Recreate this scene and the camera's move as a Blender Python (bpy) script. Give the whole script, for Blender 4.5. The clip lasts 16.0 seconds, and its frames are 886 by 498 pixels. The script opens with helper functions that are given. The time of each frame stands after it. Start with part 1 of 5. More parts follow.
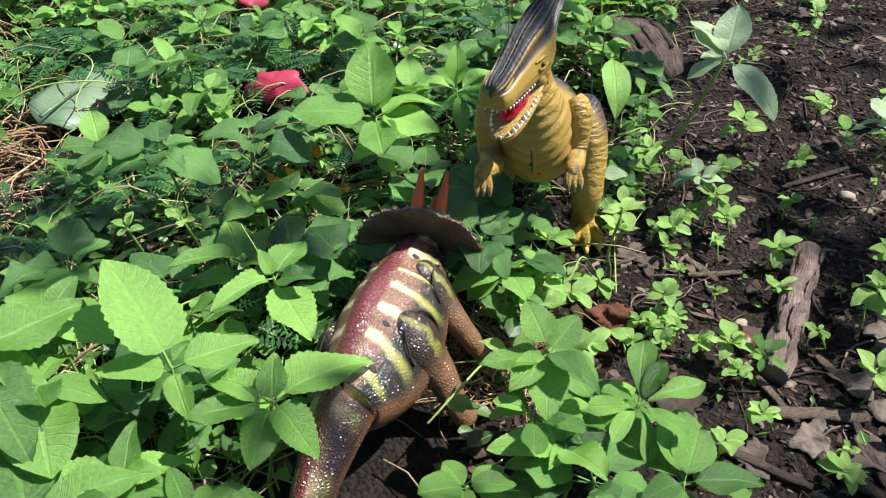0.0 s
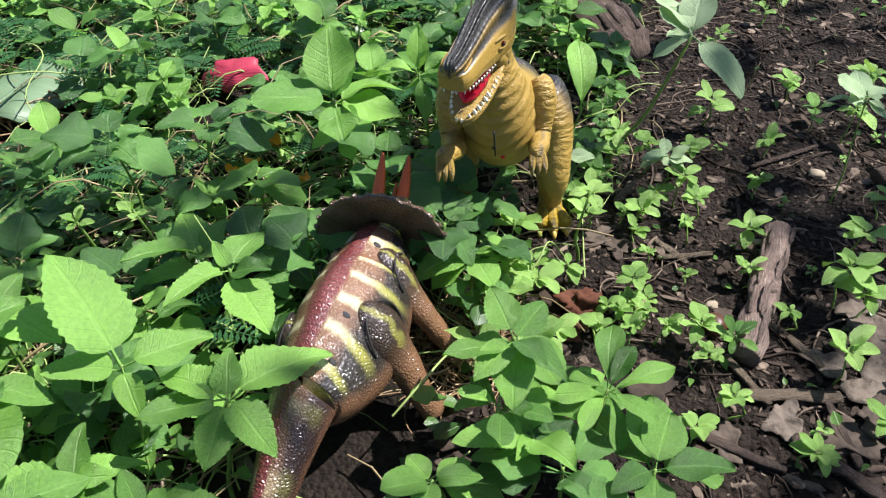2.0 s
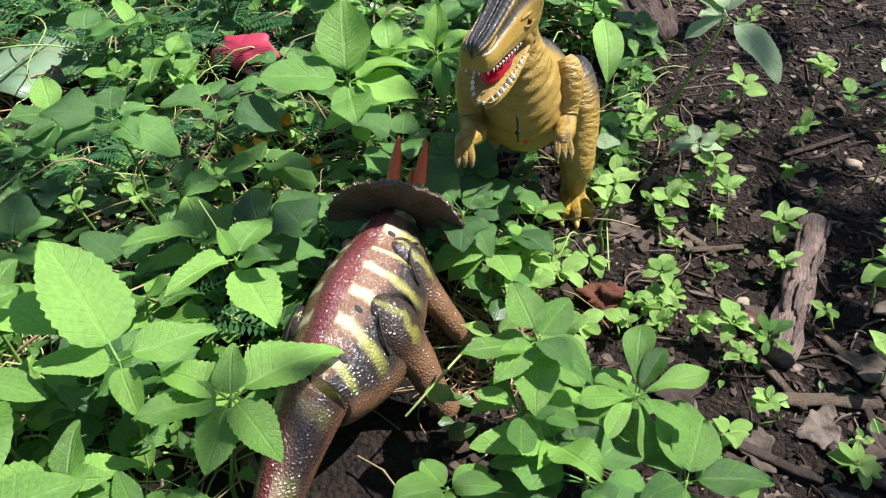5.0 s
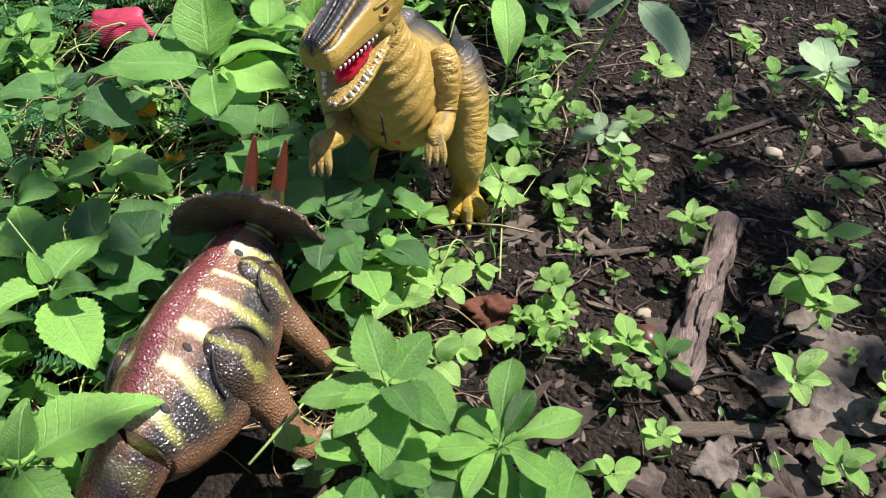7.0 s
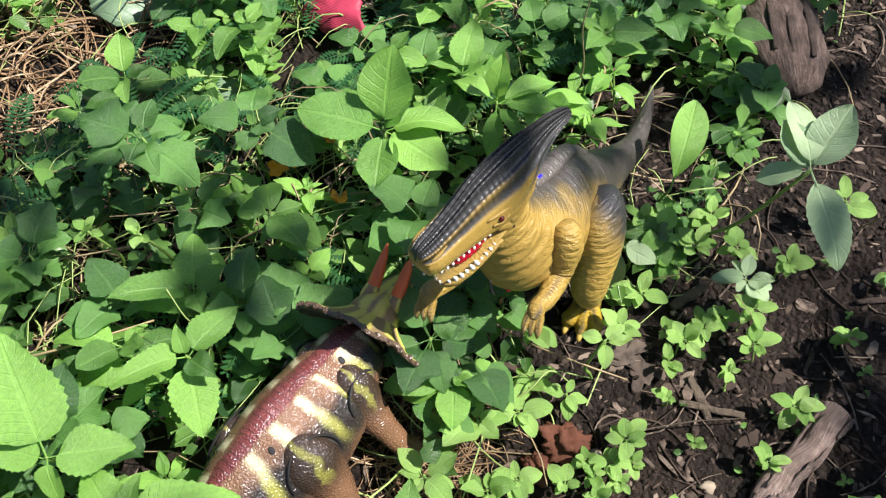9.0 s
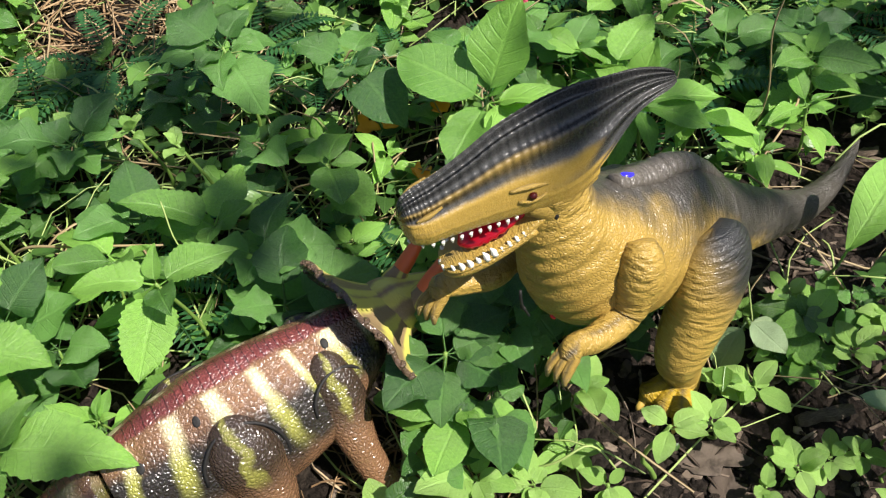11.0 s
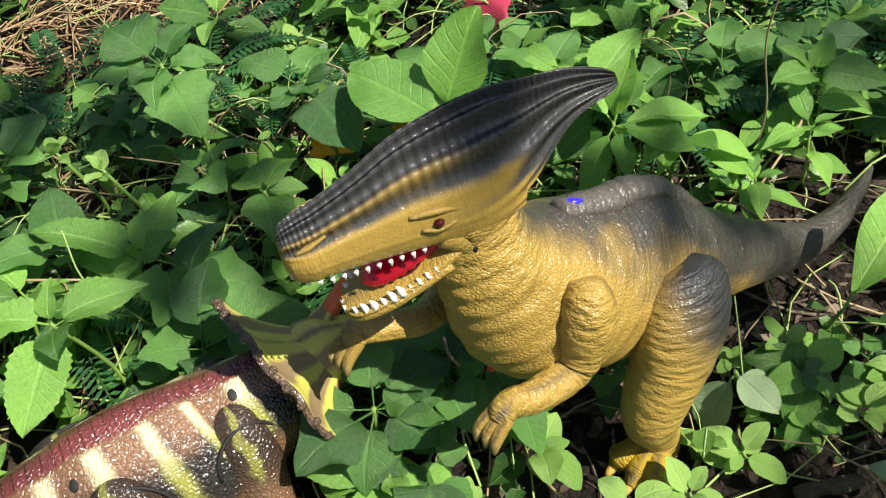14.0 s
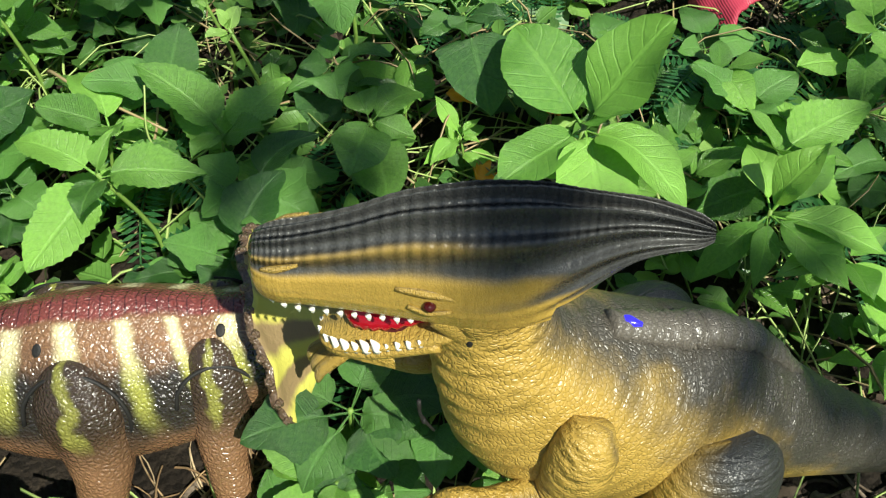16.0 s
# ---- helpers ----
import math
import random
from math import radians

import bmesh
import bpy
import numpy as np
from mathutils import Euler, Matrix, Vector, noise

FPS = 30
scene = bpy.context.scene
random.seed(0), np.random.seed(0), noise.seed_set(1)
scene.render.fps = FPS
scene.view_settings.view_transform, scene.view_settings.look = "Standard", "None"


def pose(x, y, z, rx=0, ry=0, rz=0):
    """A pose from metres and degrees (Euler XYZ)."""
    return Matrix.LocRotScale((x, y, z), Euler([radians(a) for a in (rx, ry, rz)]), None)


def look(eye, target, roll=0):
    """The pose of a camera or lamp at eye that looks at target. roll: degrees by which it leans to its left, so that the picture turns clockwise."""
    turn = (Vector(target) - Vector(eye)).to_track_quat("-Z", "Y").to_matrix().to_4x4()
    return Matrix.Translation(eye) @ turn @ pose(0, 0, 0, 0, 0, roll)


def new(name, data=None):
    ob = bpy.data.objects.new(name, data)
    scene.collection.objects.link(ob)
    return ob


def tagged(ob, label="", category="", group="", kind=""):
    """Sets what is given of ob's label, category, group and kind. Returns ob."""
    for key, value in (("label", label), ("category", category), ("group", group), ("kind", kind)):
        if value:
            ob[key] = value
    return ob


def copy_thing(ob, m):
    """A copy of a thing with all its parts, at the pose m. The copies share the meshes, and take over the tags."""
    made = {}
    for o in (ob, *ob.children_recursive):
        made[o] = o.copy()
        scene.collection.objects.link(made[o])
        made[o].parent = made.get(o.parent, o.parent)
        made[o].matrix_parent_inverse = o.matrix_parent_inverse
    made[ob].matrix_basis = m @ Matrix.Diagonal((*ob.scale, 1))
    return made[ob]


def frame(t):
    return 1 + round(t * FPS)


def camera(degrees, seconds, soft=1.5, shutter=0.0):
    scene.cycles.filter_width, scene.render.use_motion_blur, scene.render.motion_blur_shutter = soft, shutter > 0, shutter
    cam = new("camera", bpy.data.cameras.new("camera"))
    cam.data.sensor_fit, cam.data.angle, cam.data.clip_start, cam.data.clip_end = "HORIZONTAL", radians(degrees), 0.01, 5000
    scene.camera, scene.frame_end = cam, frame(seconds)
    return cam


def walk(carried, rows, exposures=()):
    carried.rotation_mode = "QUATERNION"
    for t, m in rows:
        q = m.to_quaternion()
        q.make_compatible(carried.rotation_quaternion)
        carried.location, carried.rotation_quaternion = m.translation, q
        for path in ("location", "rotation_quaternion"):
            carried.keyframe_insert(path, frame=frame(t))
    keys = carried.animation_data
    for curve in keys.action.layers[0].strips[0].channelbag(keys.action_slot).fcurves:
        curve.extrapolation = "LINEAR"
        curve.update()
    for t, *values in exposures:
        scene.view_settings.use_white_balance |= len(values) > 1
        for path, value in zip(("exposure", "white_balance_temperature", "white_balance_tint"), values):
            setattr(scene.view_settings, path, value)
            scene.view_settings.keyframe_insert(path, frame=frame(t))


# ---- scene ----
cam = camera(53.5, 16.0, soft=1.2)
PATH = [
    (0, (0.037, 0.035, 0.62), (0.01, 1.577, -0.653), -0.9),
    (0.5, (0.051, 0.037, 0.613), (0.027, 1.579, -0.66), -1.3),
    (1, (0.042, 0.04, 0.613), (0.047, 1.571, -0.674), -1.1),
    (1.5, (0.05, 0.044, 0.609), (0.073, 1.574, -0.679), -1.0),
    (2, (0.05, 0.051, 0.603), (0.074, 1.578, -0.688), -1.0),
    (2.5, (0.045, 0.049, 0.597), (0.072, 1.598, -0.668), -1.3),
    (3, (0.066, 0.077, 0.594), (0.137, 1.622, -0.673), -1.2),
    (3.5, (0.067, 0.084, 0.584), (0.133, 1.631, -0.682), -0.2),
    (4, (0.047, 0.085, 0.57), (0.075, 1.625, -0.707), -0.2),
    (4.2, (0.042, 0.086, 0.573), (0.05, 1.617, -0.713), -0.6),
    (6.3, (0.076, 0.115, 0.584), (0.074, 1.586, -0.77), -0.7),
    (6.5, (0.093, 0.126, 0.583), (0.116, 1.602, -0.767), -0.9),
    (7, (0.126, 0.182, 0.561), (0.201, 1.607, -0.841), 0.7),
    (7.5, (0.132, 0.219, 0.666), (0.061, 1.467, -0.895), -3.0),
    (8, (0.183, 0.269, 0.773), (-0.047, 1.361, -0.886), -5.3),
    (8.5, (0.168, 0.323, 0.775), (-0.172, 1.354, -0.905), -5.4),
    (9, (0.204, 0.381, 0.776), (-0.196, 1.369, -0.916), -3.7),
    (9.5, (0.24, 0.404, 0.781), (-0.241, 1.35, -0.914), -0.7),
    (10, (0.239, 0.467, 0.667), (-0.429, 1.312, -1.018), -3.5),
    (10.2, (0.247, 0.481, 0.643), (-0.487, 1.314, -1.02), -4.5),
    (12.3, (0.316, 0.487, 0.559), (-0.66, 1.359, -0.953), -9.2),
    (12.5, (0.315, 0.492, 0.555), (-0.668, 1.364, -0.953), -9.2),
    (13, (0.305, 0.491, 0.544), (-0.695, 1.34, -0.966), -8.5),
    (13.5, (0.311, 0.515, 0.536), (-0.684, 1.358, -0.981), -8.7),
    (14, (0.299, 0.559, 0.527), (-0.696, 1.409, -0.986), -9.8),
    (14.5, (0.27, 0.616, 0.495), (-0.71, 1.444, -1.04), -8.7),
    (15, (0.272, 0.614, 0.492), (-0.695, 1.407, -1.069), -5.3),
    (15.5, (0.269, 0.625, 0.505), (-0.747, 1.276, -1.09), -0.6),
    (16, (0.256, 0.669, 0.515), (-0.801, 1.071, -1.136), -1.1),
]
walk(cam, [(t, look(eye, target, roll)) for t, eye, target, roll in PATH],
     [(0, 1.02, 5950, 16), (7.5, 1.07, 5950, 18), (10, 0.94, 6200, 16), (12.3, 0.82, 6400, 11), (15, 0.82, 6400, 10), (16, 0.78, 6400, 0)])

# ---- world, sun, exposure ----
SUN_AZ, SUN_EL = radians(14), radians(56)      # direction towards the sun, from +x
to_sun = Vector((math.cos(SUN_AZ) * math.cos(SUN_EL), math.sin(SUN_AZ) * math.cos(SUN_EL), math.sin(SUN_EL)))
world = bpy.data.worlds.new("world")
scene.world = world
world.use_nodes = True
sky = world.node_tree.nodes.new("ShaderNodeTexSky")
sky.sky_type, sky.sun_disc = "NISHITA", False
sky.sun_elevation, sky.sun_rotation = SUN_EL, radians(90) - SUN_AZ
background = world.node_tree.nodes["Background"]
background.inputs["Strength"].default_value = 0.051
world.node_tree.links.new(sky.outputs[0], background.inputs["Color"])
sun_data = bpy.data.lights.new("sun", "SUN")
sun_data.energy, sun_data.angle, sun_data.color = 5.0, radians(0.55), (1.0, 0.94, 0.84)
sun = new("sun", sun_data)
sun.matrix_world = look(to_sun * 20, (0, 0, 0))

# ---- materials ----
class Shade:
    """A small helper that writes node materials."""
    def __init__(self, name):
        self.mat = bpy.data.materials.new(name)
        self.mat.use_nodes = True
        self.tree = self.mat.node_tree
        self.tree.nodes.clear()
        self.out = self.tree.nodes.new("ShaderNodeOutputMaterial")

    def put(self, socket, value):
        if isinstance(value, bpy.types.NodeSocket):
            self.tree.links.new(value, socket)
        elif isinstance(value, tuple) and len(value) == 3 and socket.type == "RGBA":
            socket.default_value = (*value, 1)
        else:
            socket.default_value = value

    def node(self, kind, **inputs):
        n = self.tree.nodes.new(kind)
        for key, value in inputs.items():
            self.put(n.inputs[key.replace("_", " ")], value)
        return n

    def math(self, op, a, b=0.0, clamp=False):
        n = self.tree.nodes.new("ShaderNodeMath")
        n.operation, n.use_clamp = op, clamp
        self.put(n.inputs[0], a)
        self.put(n.inputs[1], b)
        return n.outputs[0]

    def step(self, x, lo, hi):
        n = self.tree.nodes.new("ShaderNodeMapRange")
        n.interpolation_type = "SMOOTHSTEP"
        self.put(n.inputs["Value"], x)
        self.put(n.inputs["From Min"], lo)
        self.put(n.inputs["From Max"], hi)
        return n.outputs[0]

    def mix(self, fac, a, b, blend="MIX"):
        n = self.tree.nodes.new("ShaderNodeMix")
        n.data_type, n.blend_type = "RGBA", blend
        self.put(n.inputs[0], fac)
        self.put(n.inputs[6], a)
        self.put(n.inputs[7], b)
        return n.outputs[2]

    def coords(self, which="Object"):
        return self.tree.nodes.new("ShaderNodeTexCoord").outputs[which]

    def uv(self):
        s = self.node("ShaderNodeSeparateXYZ", Vector=self.coords("UV"))
        return s.outputs[0], s.outputs[1]

    def noise(self, scale, detail=4.0, vec=None, rough=0.55):
        return self.node("ShaderNodeTexNoise", Vector=vec or self.coords(), Scale=scale, Detail=detail, Roughness=rough).outputs[0]

    def cells(self, scale, vec=None, feature="DISTANCE_TO_EDGE"):
        n = self.tree.nodes.new("ShaderNodeTexVoronoi")
        n.feature = feature
        self.put(n.inputs["Vector"], vec or self.coords())
        self.put(n.inputs["Scale"], scale)
        return n.outputs[0]

    def ramp(self, fac, stops):
        n = self.tree.nodes.new("ShaderNodeValToRGB")
        e = n.color_ramp.elements
        while len(e) < len(stops):
            e.new(0.5)
        for el, (p, c) in zip(e, stops):
            el.position, el.color = p, (*c, 1) if isinstance(c, tuple) else (c, c, c, 1)
        self.put(n.inputs[0], fac)
        return n.outputs[0]

    def bump(self, height, strength, distance, normal=None):
        n = self.node("ShaderNodeBump", Height=height, Strength=strength, Distance=distance)
        if normal is not None:
            self.put(n.inputs["Normal"], normal)
        return n.outputs[0]

    def finish(self, color, rough=0.6, normal=None, spec=0.5, coat=0.0, sub=0.0):
        p = self.tree.nodes.new("ShaderNodeBsdfPrincipled")
        self.put(p.inputs["Base Color"], color)
        self.put(p.inputs["Roughness"], rough)
        self.put(p.inputs["Specular IOR Level"], spec)
        self.put(p.inputs["Coat Weight"], coat)
        if normal is not None:
            self.put(p.inputs["Normal"], normal)
        self.tree.links.new(p.outputs[0], self.out.inputs[0])
        return p


def leaf_material(name, dark, light, through_color, veins=9.0, rough=0.42, spots=0.15, island=False, thin=0.38):
    s = Shade(name)
    u, v = s.uv()
    t = s.math("MULTIPLY", s.math("ABSOLUTE", s.math("SUBTRACT", v, 0.5)), 2.0)
    side = s.math("FRACT", s.math("SUBTRACT", s.math("MULTIPLY", u, veins), s.math("MULTIPLY", t, 1.7)))
    side = s.math("ABSOLUTE", s.math("SUBTRACT", side, 0.5))
    vein = s.math("MAXIMUM", s.math("SUBTRACT", 1.0, s.step(t, 0.03, 0.11)), s.math("MULTIPLY", s.math("SUBTRACT", 1.0, s.step(side, 0.0, 0.11)), 0.55))
    if island:
        rnd = s.tree.nodes.new("ShaderNodeNewGeometry").outputs["Random Per Island"]
    else:
        rnd = s.tree.nodes.new("ShaderNodeObjectInfo").outputs["Random"]
    large, fine = s.noise(28.0, 3.0), s.noise(260.0, 4.0)
    quilt = s.noise(900.0, 3.0)
    fac = s.math("ADD", s.math("MULTIPLY", rnd, 0.85), s.math("ADD", s.math("MULTIPLY", s.math("SUBTRACT", large, 0.38), 0.8), s.math("MULTIPLY", s.math("SUBTRACT", quilt, 0.5), 0.35)), True)
    col = s.mix(fac, dark, light)
    col = s.mix(s.math("MULTIPLY", vein, 0.13), col, tuple(min(1.0, c * 1.5 + 0.035) for c in light))
    col = s.mix(s.math("MULTIPLY", s.step(fine, 0.60, 0.74), spots), col, (0.30, 0.27, 0.06))
    blight = s.math("MULTIPLY", s.step(s.noise(75.0, 2.0), 0.66, 0.74), s.step(rnd, 0.55, 0.75))
    col = s.mix(s.math("MULTIPLY", blight, 0.55), col, (0.26, 0.20, 0.07))
    n = s.bump(s.math("ADD", s.math("MULTIPLY", vein, -0.9), s.math("ADD", s.math("MULTIPLY", fine, 0.8), s.math("MULTIPLY", quilt, 0.2))), 0.6, 0.0012)
    p = s.finish(col, s.math("ADD", s.math("MULTIPLY", fine, 0.16), rough - 0.06), n, 0.56)
    tr = s.node("ShaderNodeBsdfTranslucent", Color=s.mix(0.5, through_color, s.mix(fac, dark, through_color)))
    s.put(tr.inputs["Normal"], n)
    m = s.tree.nodes.new("ShaderNodeMixShader")
    m.inputs[0].default_value = thin
    s.tree.links.new(p.outputs[0], m.inputs[1])
    s.tree.links.new(tr.outputs[0], m.inputs[2])
    s.tree.links.new(m.outputs[0], s.out.inputs[0])
    return s.mat


LEAF = leaf_material("weed_leaf", (0.036, 0.111, 0.022), (0.270, 0.525, 0.090), (0.31, 0.68, 0.070), rough=0.27, thin=0.32)
LEAF_DEEP = leaf_material("deep_leaf", (0.024, 0.076, 0.020), (0.150, 0.335, 0.070), (0.20, 0.48, 0.075), veins=7.0, rough=0.27, thin=0.32)
LEAF_PALE = leaf_material("pale_leaf", (0.28, 0.42, 0.21), (0.46, 0.60, 0.32), (0.36, 0.56, 0.19), veins=8.0, rough=0.36, spots=0.3, thin=0.28)
LEAF_LIME = leaf_material("lime_leaf", (0.150, 0.310, 0.050), (0.380, 0.610, 0.150), (0.42, 0.70, 0.10), veins=6.0, rough=0.32, thin=0.34)
# low leaves coloured darker, so the shade in gaps between weeds is partly painted
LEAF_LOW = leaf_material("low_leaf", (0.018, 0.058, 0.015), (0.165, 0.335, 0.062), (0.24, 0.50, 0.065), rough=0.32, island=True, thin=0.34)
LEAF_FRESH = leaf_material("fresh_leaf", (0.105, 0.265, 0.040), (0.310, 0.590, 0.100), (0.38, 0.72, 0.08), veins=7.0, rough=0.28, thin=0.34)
FROND = leaf_material("feathery_leaf", (0.024, 0.100, 0.028), (0.055, 0.18, 0.050), (0.08, 0.30, 0.09), veins=1.0, island=True)


def stem_material(name, a, b):
    s = Shade(name)
    col = s.mix(s.noise(60.0), a, b)
    s.finish(col, 0.55, s.bump(s.noise(500.0), 0.3, 0.0006))
    return s.mat


STEM = stem_material("green_stem", (0.10, 0.20, 0.03), (0.20, 0.30, 0.06))
DRY_STEM = stem_material("dry_stalk", (0.22, 0.15, 0.07), (0.42, 0.33, 0.18))
VINE = stem_material("pale_vine", (0.22, 0.33, 0.08), (0.35, 0.42, 0.14))


def soil_material():
    s = Shade("damp_soil")
    big, mid, fine = s.noise(5.0, 5.0), s.noise(42.0, 6.0, rough=0.7), s.noise(420.0, 5.0, rough=0.7)
    crumbs = s.cells(170.0, feature="F1")
    col = s.ramp(mid, ((0.28, (0.0090, 0.0067, 0.0048)), (0.55, (0.0240, 0.0175, 0.0120)), (0.80, (0.057, 0.043, 0.030))))
    col = s.mix(s.math("MULTIPLY", s.step(big, 0.45, 0.65), 0.55), col, (0.042, 0.027, 0.019))
    col = s.mix(s.math("MULTIPLY", s.step(fine, 0.60, 0.72), 0.5), col, (0.10, 0.074, 0.053))
    h = s.math("ADD", s.math("MULTIPLY", mid, 1.6), s.math("ADD", s.math("MULTIPLY", fine, 0.5), s.math("MULTIPLY", crumbs, -1.0)))
    s.finish(col, s.ramp(fine, ((0.3, 0.95), (0.7, 0.75))), s.bump(h, 1.0, 0.009), 0.22)
    return s.mat


SOIL = soil_material()


def litter_material(name, a, b, c, scale=90.0, island=True):
    s = Shade(name)
    if island:
        rnd = s.tree.nodes.new("ShaderNodeNewGeometry").outputs["Random Per Island"]
    else:
        rnd = s.tree.nodes.new("ShaderNodeObjectInfo").outputs["Random"]
    grain, fine = s.noise(scale, 5.0, rough=0.7), s.noise(scale * 7, 3.0)
    col = s.ramp(rnd, ((0.0, a), (0.55, b), (1.0, c)))
    col = s.mix(s.step(grain, 0.42, 0.70), col, tuple(x * 0.35 for x in b))
    s.finish(col, 0.85, s.bump(s.math("ADD", grain, s.math("MULTIPLY", fine, 0.4)), 0.6, 0.0015), 0.25)
    return s.mat


CHIP = litter_material("wood_litter", (0.034, 0.023, 0.016), (0.080, 0.057, 0.041), (0.245, 0.190, 0.140))
DEAD_LEAF = litter_material("dead_leaf_skin", (0.058, 0.042, 0.030), (0.105, 0.081, 0.061), (0.160, 0.130, 0.101), 60.0, False)
STRAW = litter_material("dry_straw", (0.20, 0.12, 0.06), (0.38, 0.25, 0.13), (0.55, 0.42, 0.26), 120.0)


def bark_material(name, a, b, c):
    s = Shade(name)
    u, v = s.uv()
    vec = s.node("ShaderNodeCombineXYZ", X=s.math("MULTIPLY", u, 2.0), Y=s.math("MULTIPLY", v, 9.0)).outputs[0]
    grain = s.noise(5.0, 7.0, vec, 0.7)
    blot = s.noise(38.0, 4.0)
    fine = s.noise(480.0, 4.0)
    col = s.ramp(grain, ((0.28, a), (0.52, b), (0.75, c)))
    col = s.mix(s.math("MULTIPLY", s.step(blot, 0.48, 0.62), 0.7), col, tuple(x * 0.45 for x in b))
    s.finish(col, 0.85, s.bump(s.math("ADD", s.math("MULTIPLY", grain, 1.4), s.math("MULTIPLY", fine, 0.3)), 1.0, 0.005), 0.3)
    return s.mat


BARK = bark_material("grey_bark", (0.055, 0.036, 0.028), (0.34, 0.25, 0.20), (0.64, 0.52, 0.44))
OLD_WOOD = bark_material("weathered_wood", (0.06, 0.045, 0.03), (0.22, 0.17, 0.115), (0.36, 0.29, 0.20))
DARK_WOOD = bark_material("rotten_wood", (0.03, 0.022, 0.018), (0.12, 0.085, 0.065), (0.26, 0.20, 0.16))


def plain(name, color, rough=0.5, vary=0.3, scale=80.0, bump=0.3, spec=0.5):
    s = Shade(name)
    n = s.noise(scale, 5.0)
    col = s.mix(s.math("MULTIPLY", n, vary), color, tuple(c * 0.35 for c in color))
    s.finish(col, rough, s.bump(s.noise(scale * 5, 4.0), bump, 0.0012), spec)
    return s.mat


def ochre_skin(name, stops, wrinkle=0.5, ribs=0.0, dark=(0.027, 0.027, 0.026), base=(0.44, 0.290, 0.060), soft=0.16, grain=520.0, pebble=0.22, lines=0.0, gloss=0.0, mottle=0.45):
    """Yellow toy vinyl sprayed dark along the back. stops: along the part, how far down from the back the spray reaches."""
    s = Shade(name)
    u, v = s.uv()
    d = s.math("MULTIPLY", s.math("ABSOLUTE", s.math("SUBTRACT", v, 0.5)), 2.0)
    blotch, fine = s.noise(45.0, 4.0), s.noise(900.0, 3.0)
    reach = s.ramp(u, stops)
    edge = s.math("SUBTRACT", s.math("ADD", d, s.math("MULTIPLY", s.math("SUBTRACT", blotch, 0.5), mottle)), reach)
    if lines:                                                          # paint left bare along the raised ridges
        edge = s.math("ADD", edge, s.math("MULTIPLY", s.math("COSINE", s.math("MULTIPLY", s.math("SUBTRACT", v, 0.5), 88.0)), lines))
    spray = s.math("SUBTRACT", 1.0, s.step(edge, -soft, soft))
    scales = s.cells(grain)
    fold_vec = s.node("ShaderNodeCombineXYZ", X=s.math("MULTIPLY", u, 20.0), Y=s.math("MULTIPLY", d, 2.2)).outputs[0]
    folds = s.noise(2.2, 3.0, fold_vec, 0.5)
    col = s.mix(blotch, base, tuple(c * 0.72 for c in base))
    groove = s.math("SUBTRACT", 1.0, s.step(scales, 0.0, 0.10))
    col = s.mix(s.math("MULTIPLY", groove, 0.16), col, tuple(c * 0.38 for c in base))
    col = s.mix(spray, col, s.mix(groove, tuple(c * 1.5 for c in dark), dark))
    h = s.math("ADD", s.math("MULTIPLY", s.step(scales, 0.0, 0.20), pebble), s.math("MULTIPLY", folds, 8.5 * wrinkle))
    n = s.bump(h, 0.75, 0.0011)
    if ribs:                                                           # cross ribs over the crown, long furrows down to the nape
        keel = s.math("POWER", s.math("ABSOLUTE", s.math("COSINE", s.math("MULTIPLY", s.math("SUBTRACT", v, 0.5), 44.0))), 3.0)
        reach_k = s.math("MAXIMUM", s.math("SUBTRACT", 1.0, s.step(d, 0.34, 0.44)), s.step(u, 0.56, 0.68))
        n = s.bump(s.math("MULTIPLY", keel, reach_k), 0.9, 0.0026, n)
        rib = s.math("SINE", s.math("ADD", s.math("MULTIPLY", u, ribs), s.math("MULTIPLY", blotch, 2.0)))
        rib = s.math("MULTIPLY", rib, s.math("MULTIPLY", s.math("SUBTRACT", 1.0, s.step(d, 0.30, 0.40)), s.math("SUBTRACT", 1.0, s.step(u, 0.60, 0.85))))
        n = s.bump(rib, 0.35, 0.0007, n)
    s.finish(col, s.ramp(fine, ((0.3, 0.30 - gloss), (0.7, 0.44 - gloss))), n, 0.55)
    return s.mat


SKIN_BODY = ochre_skin("ochre_body_vinyl", ((0.0, 0.22), (0.22, 0.22), (0.42, 0.36), (0.58, 0.55), (0.78, 0.95)), 0.7, pebble=0.36, grain=460.0, dark=(0.046, 0.041, 0.033))
SKIN_RIDGE = ochre_skin("ridge_vinyl", ((0.0, 1.6), (1.0, 1.6)), 0.1, dark=(0.075, 0.066, 0.054), gloss=0.06)
SKIN_HEAD = ochre_skin("ochre_head_vinyl", ((0.0, 0.15), (0.05, 0.35), (0.16, 0.36), (0.42, 0.35), (0.56, 0.41), (0.68, 0.68), (0.82, 1.3)), 0.10, 300.0, soft=0.10, dark=(0.043, 0.043, 0.041), grain=800.0, pebble=0.08, lines=0.08, gloss=0.10, mottle=0.16)
SKIN_LEG = ochre_skin("ochre_leg_vinyl", ((0.0, 0.95), (0.20, 0.78), (0.36, 0.36), (0.50, -0.4)), 0.5, soft=0.30)
SKIN_PLAIN = ochre_skin("ochre_plain_vinyl", ((0.0, -0.5), (1.0, -0.5)), 0.5)
SKIN_JAW = ochre_skin("ochre_jaw_vinyl", ((0.0, -0.5), (1.0, -0.5)), 0.15)
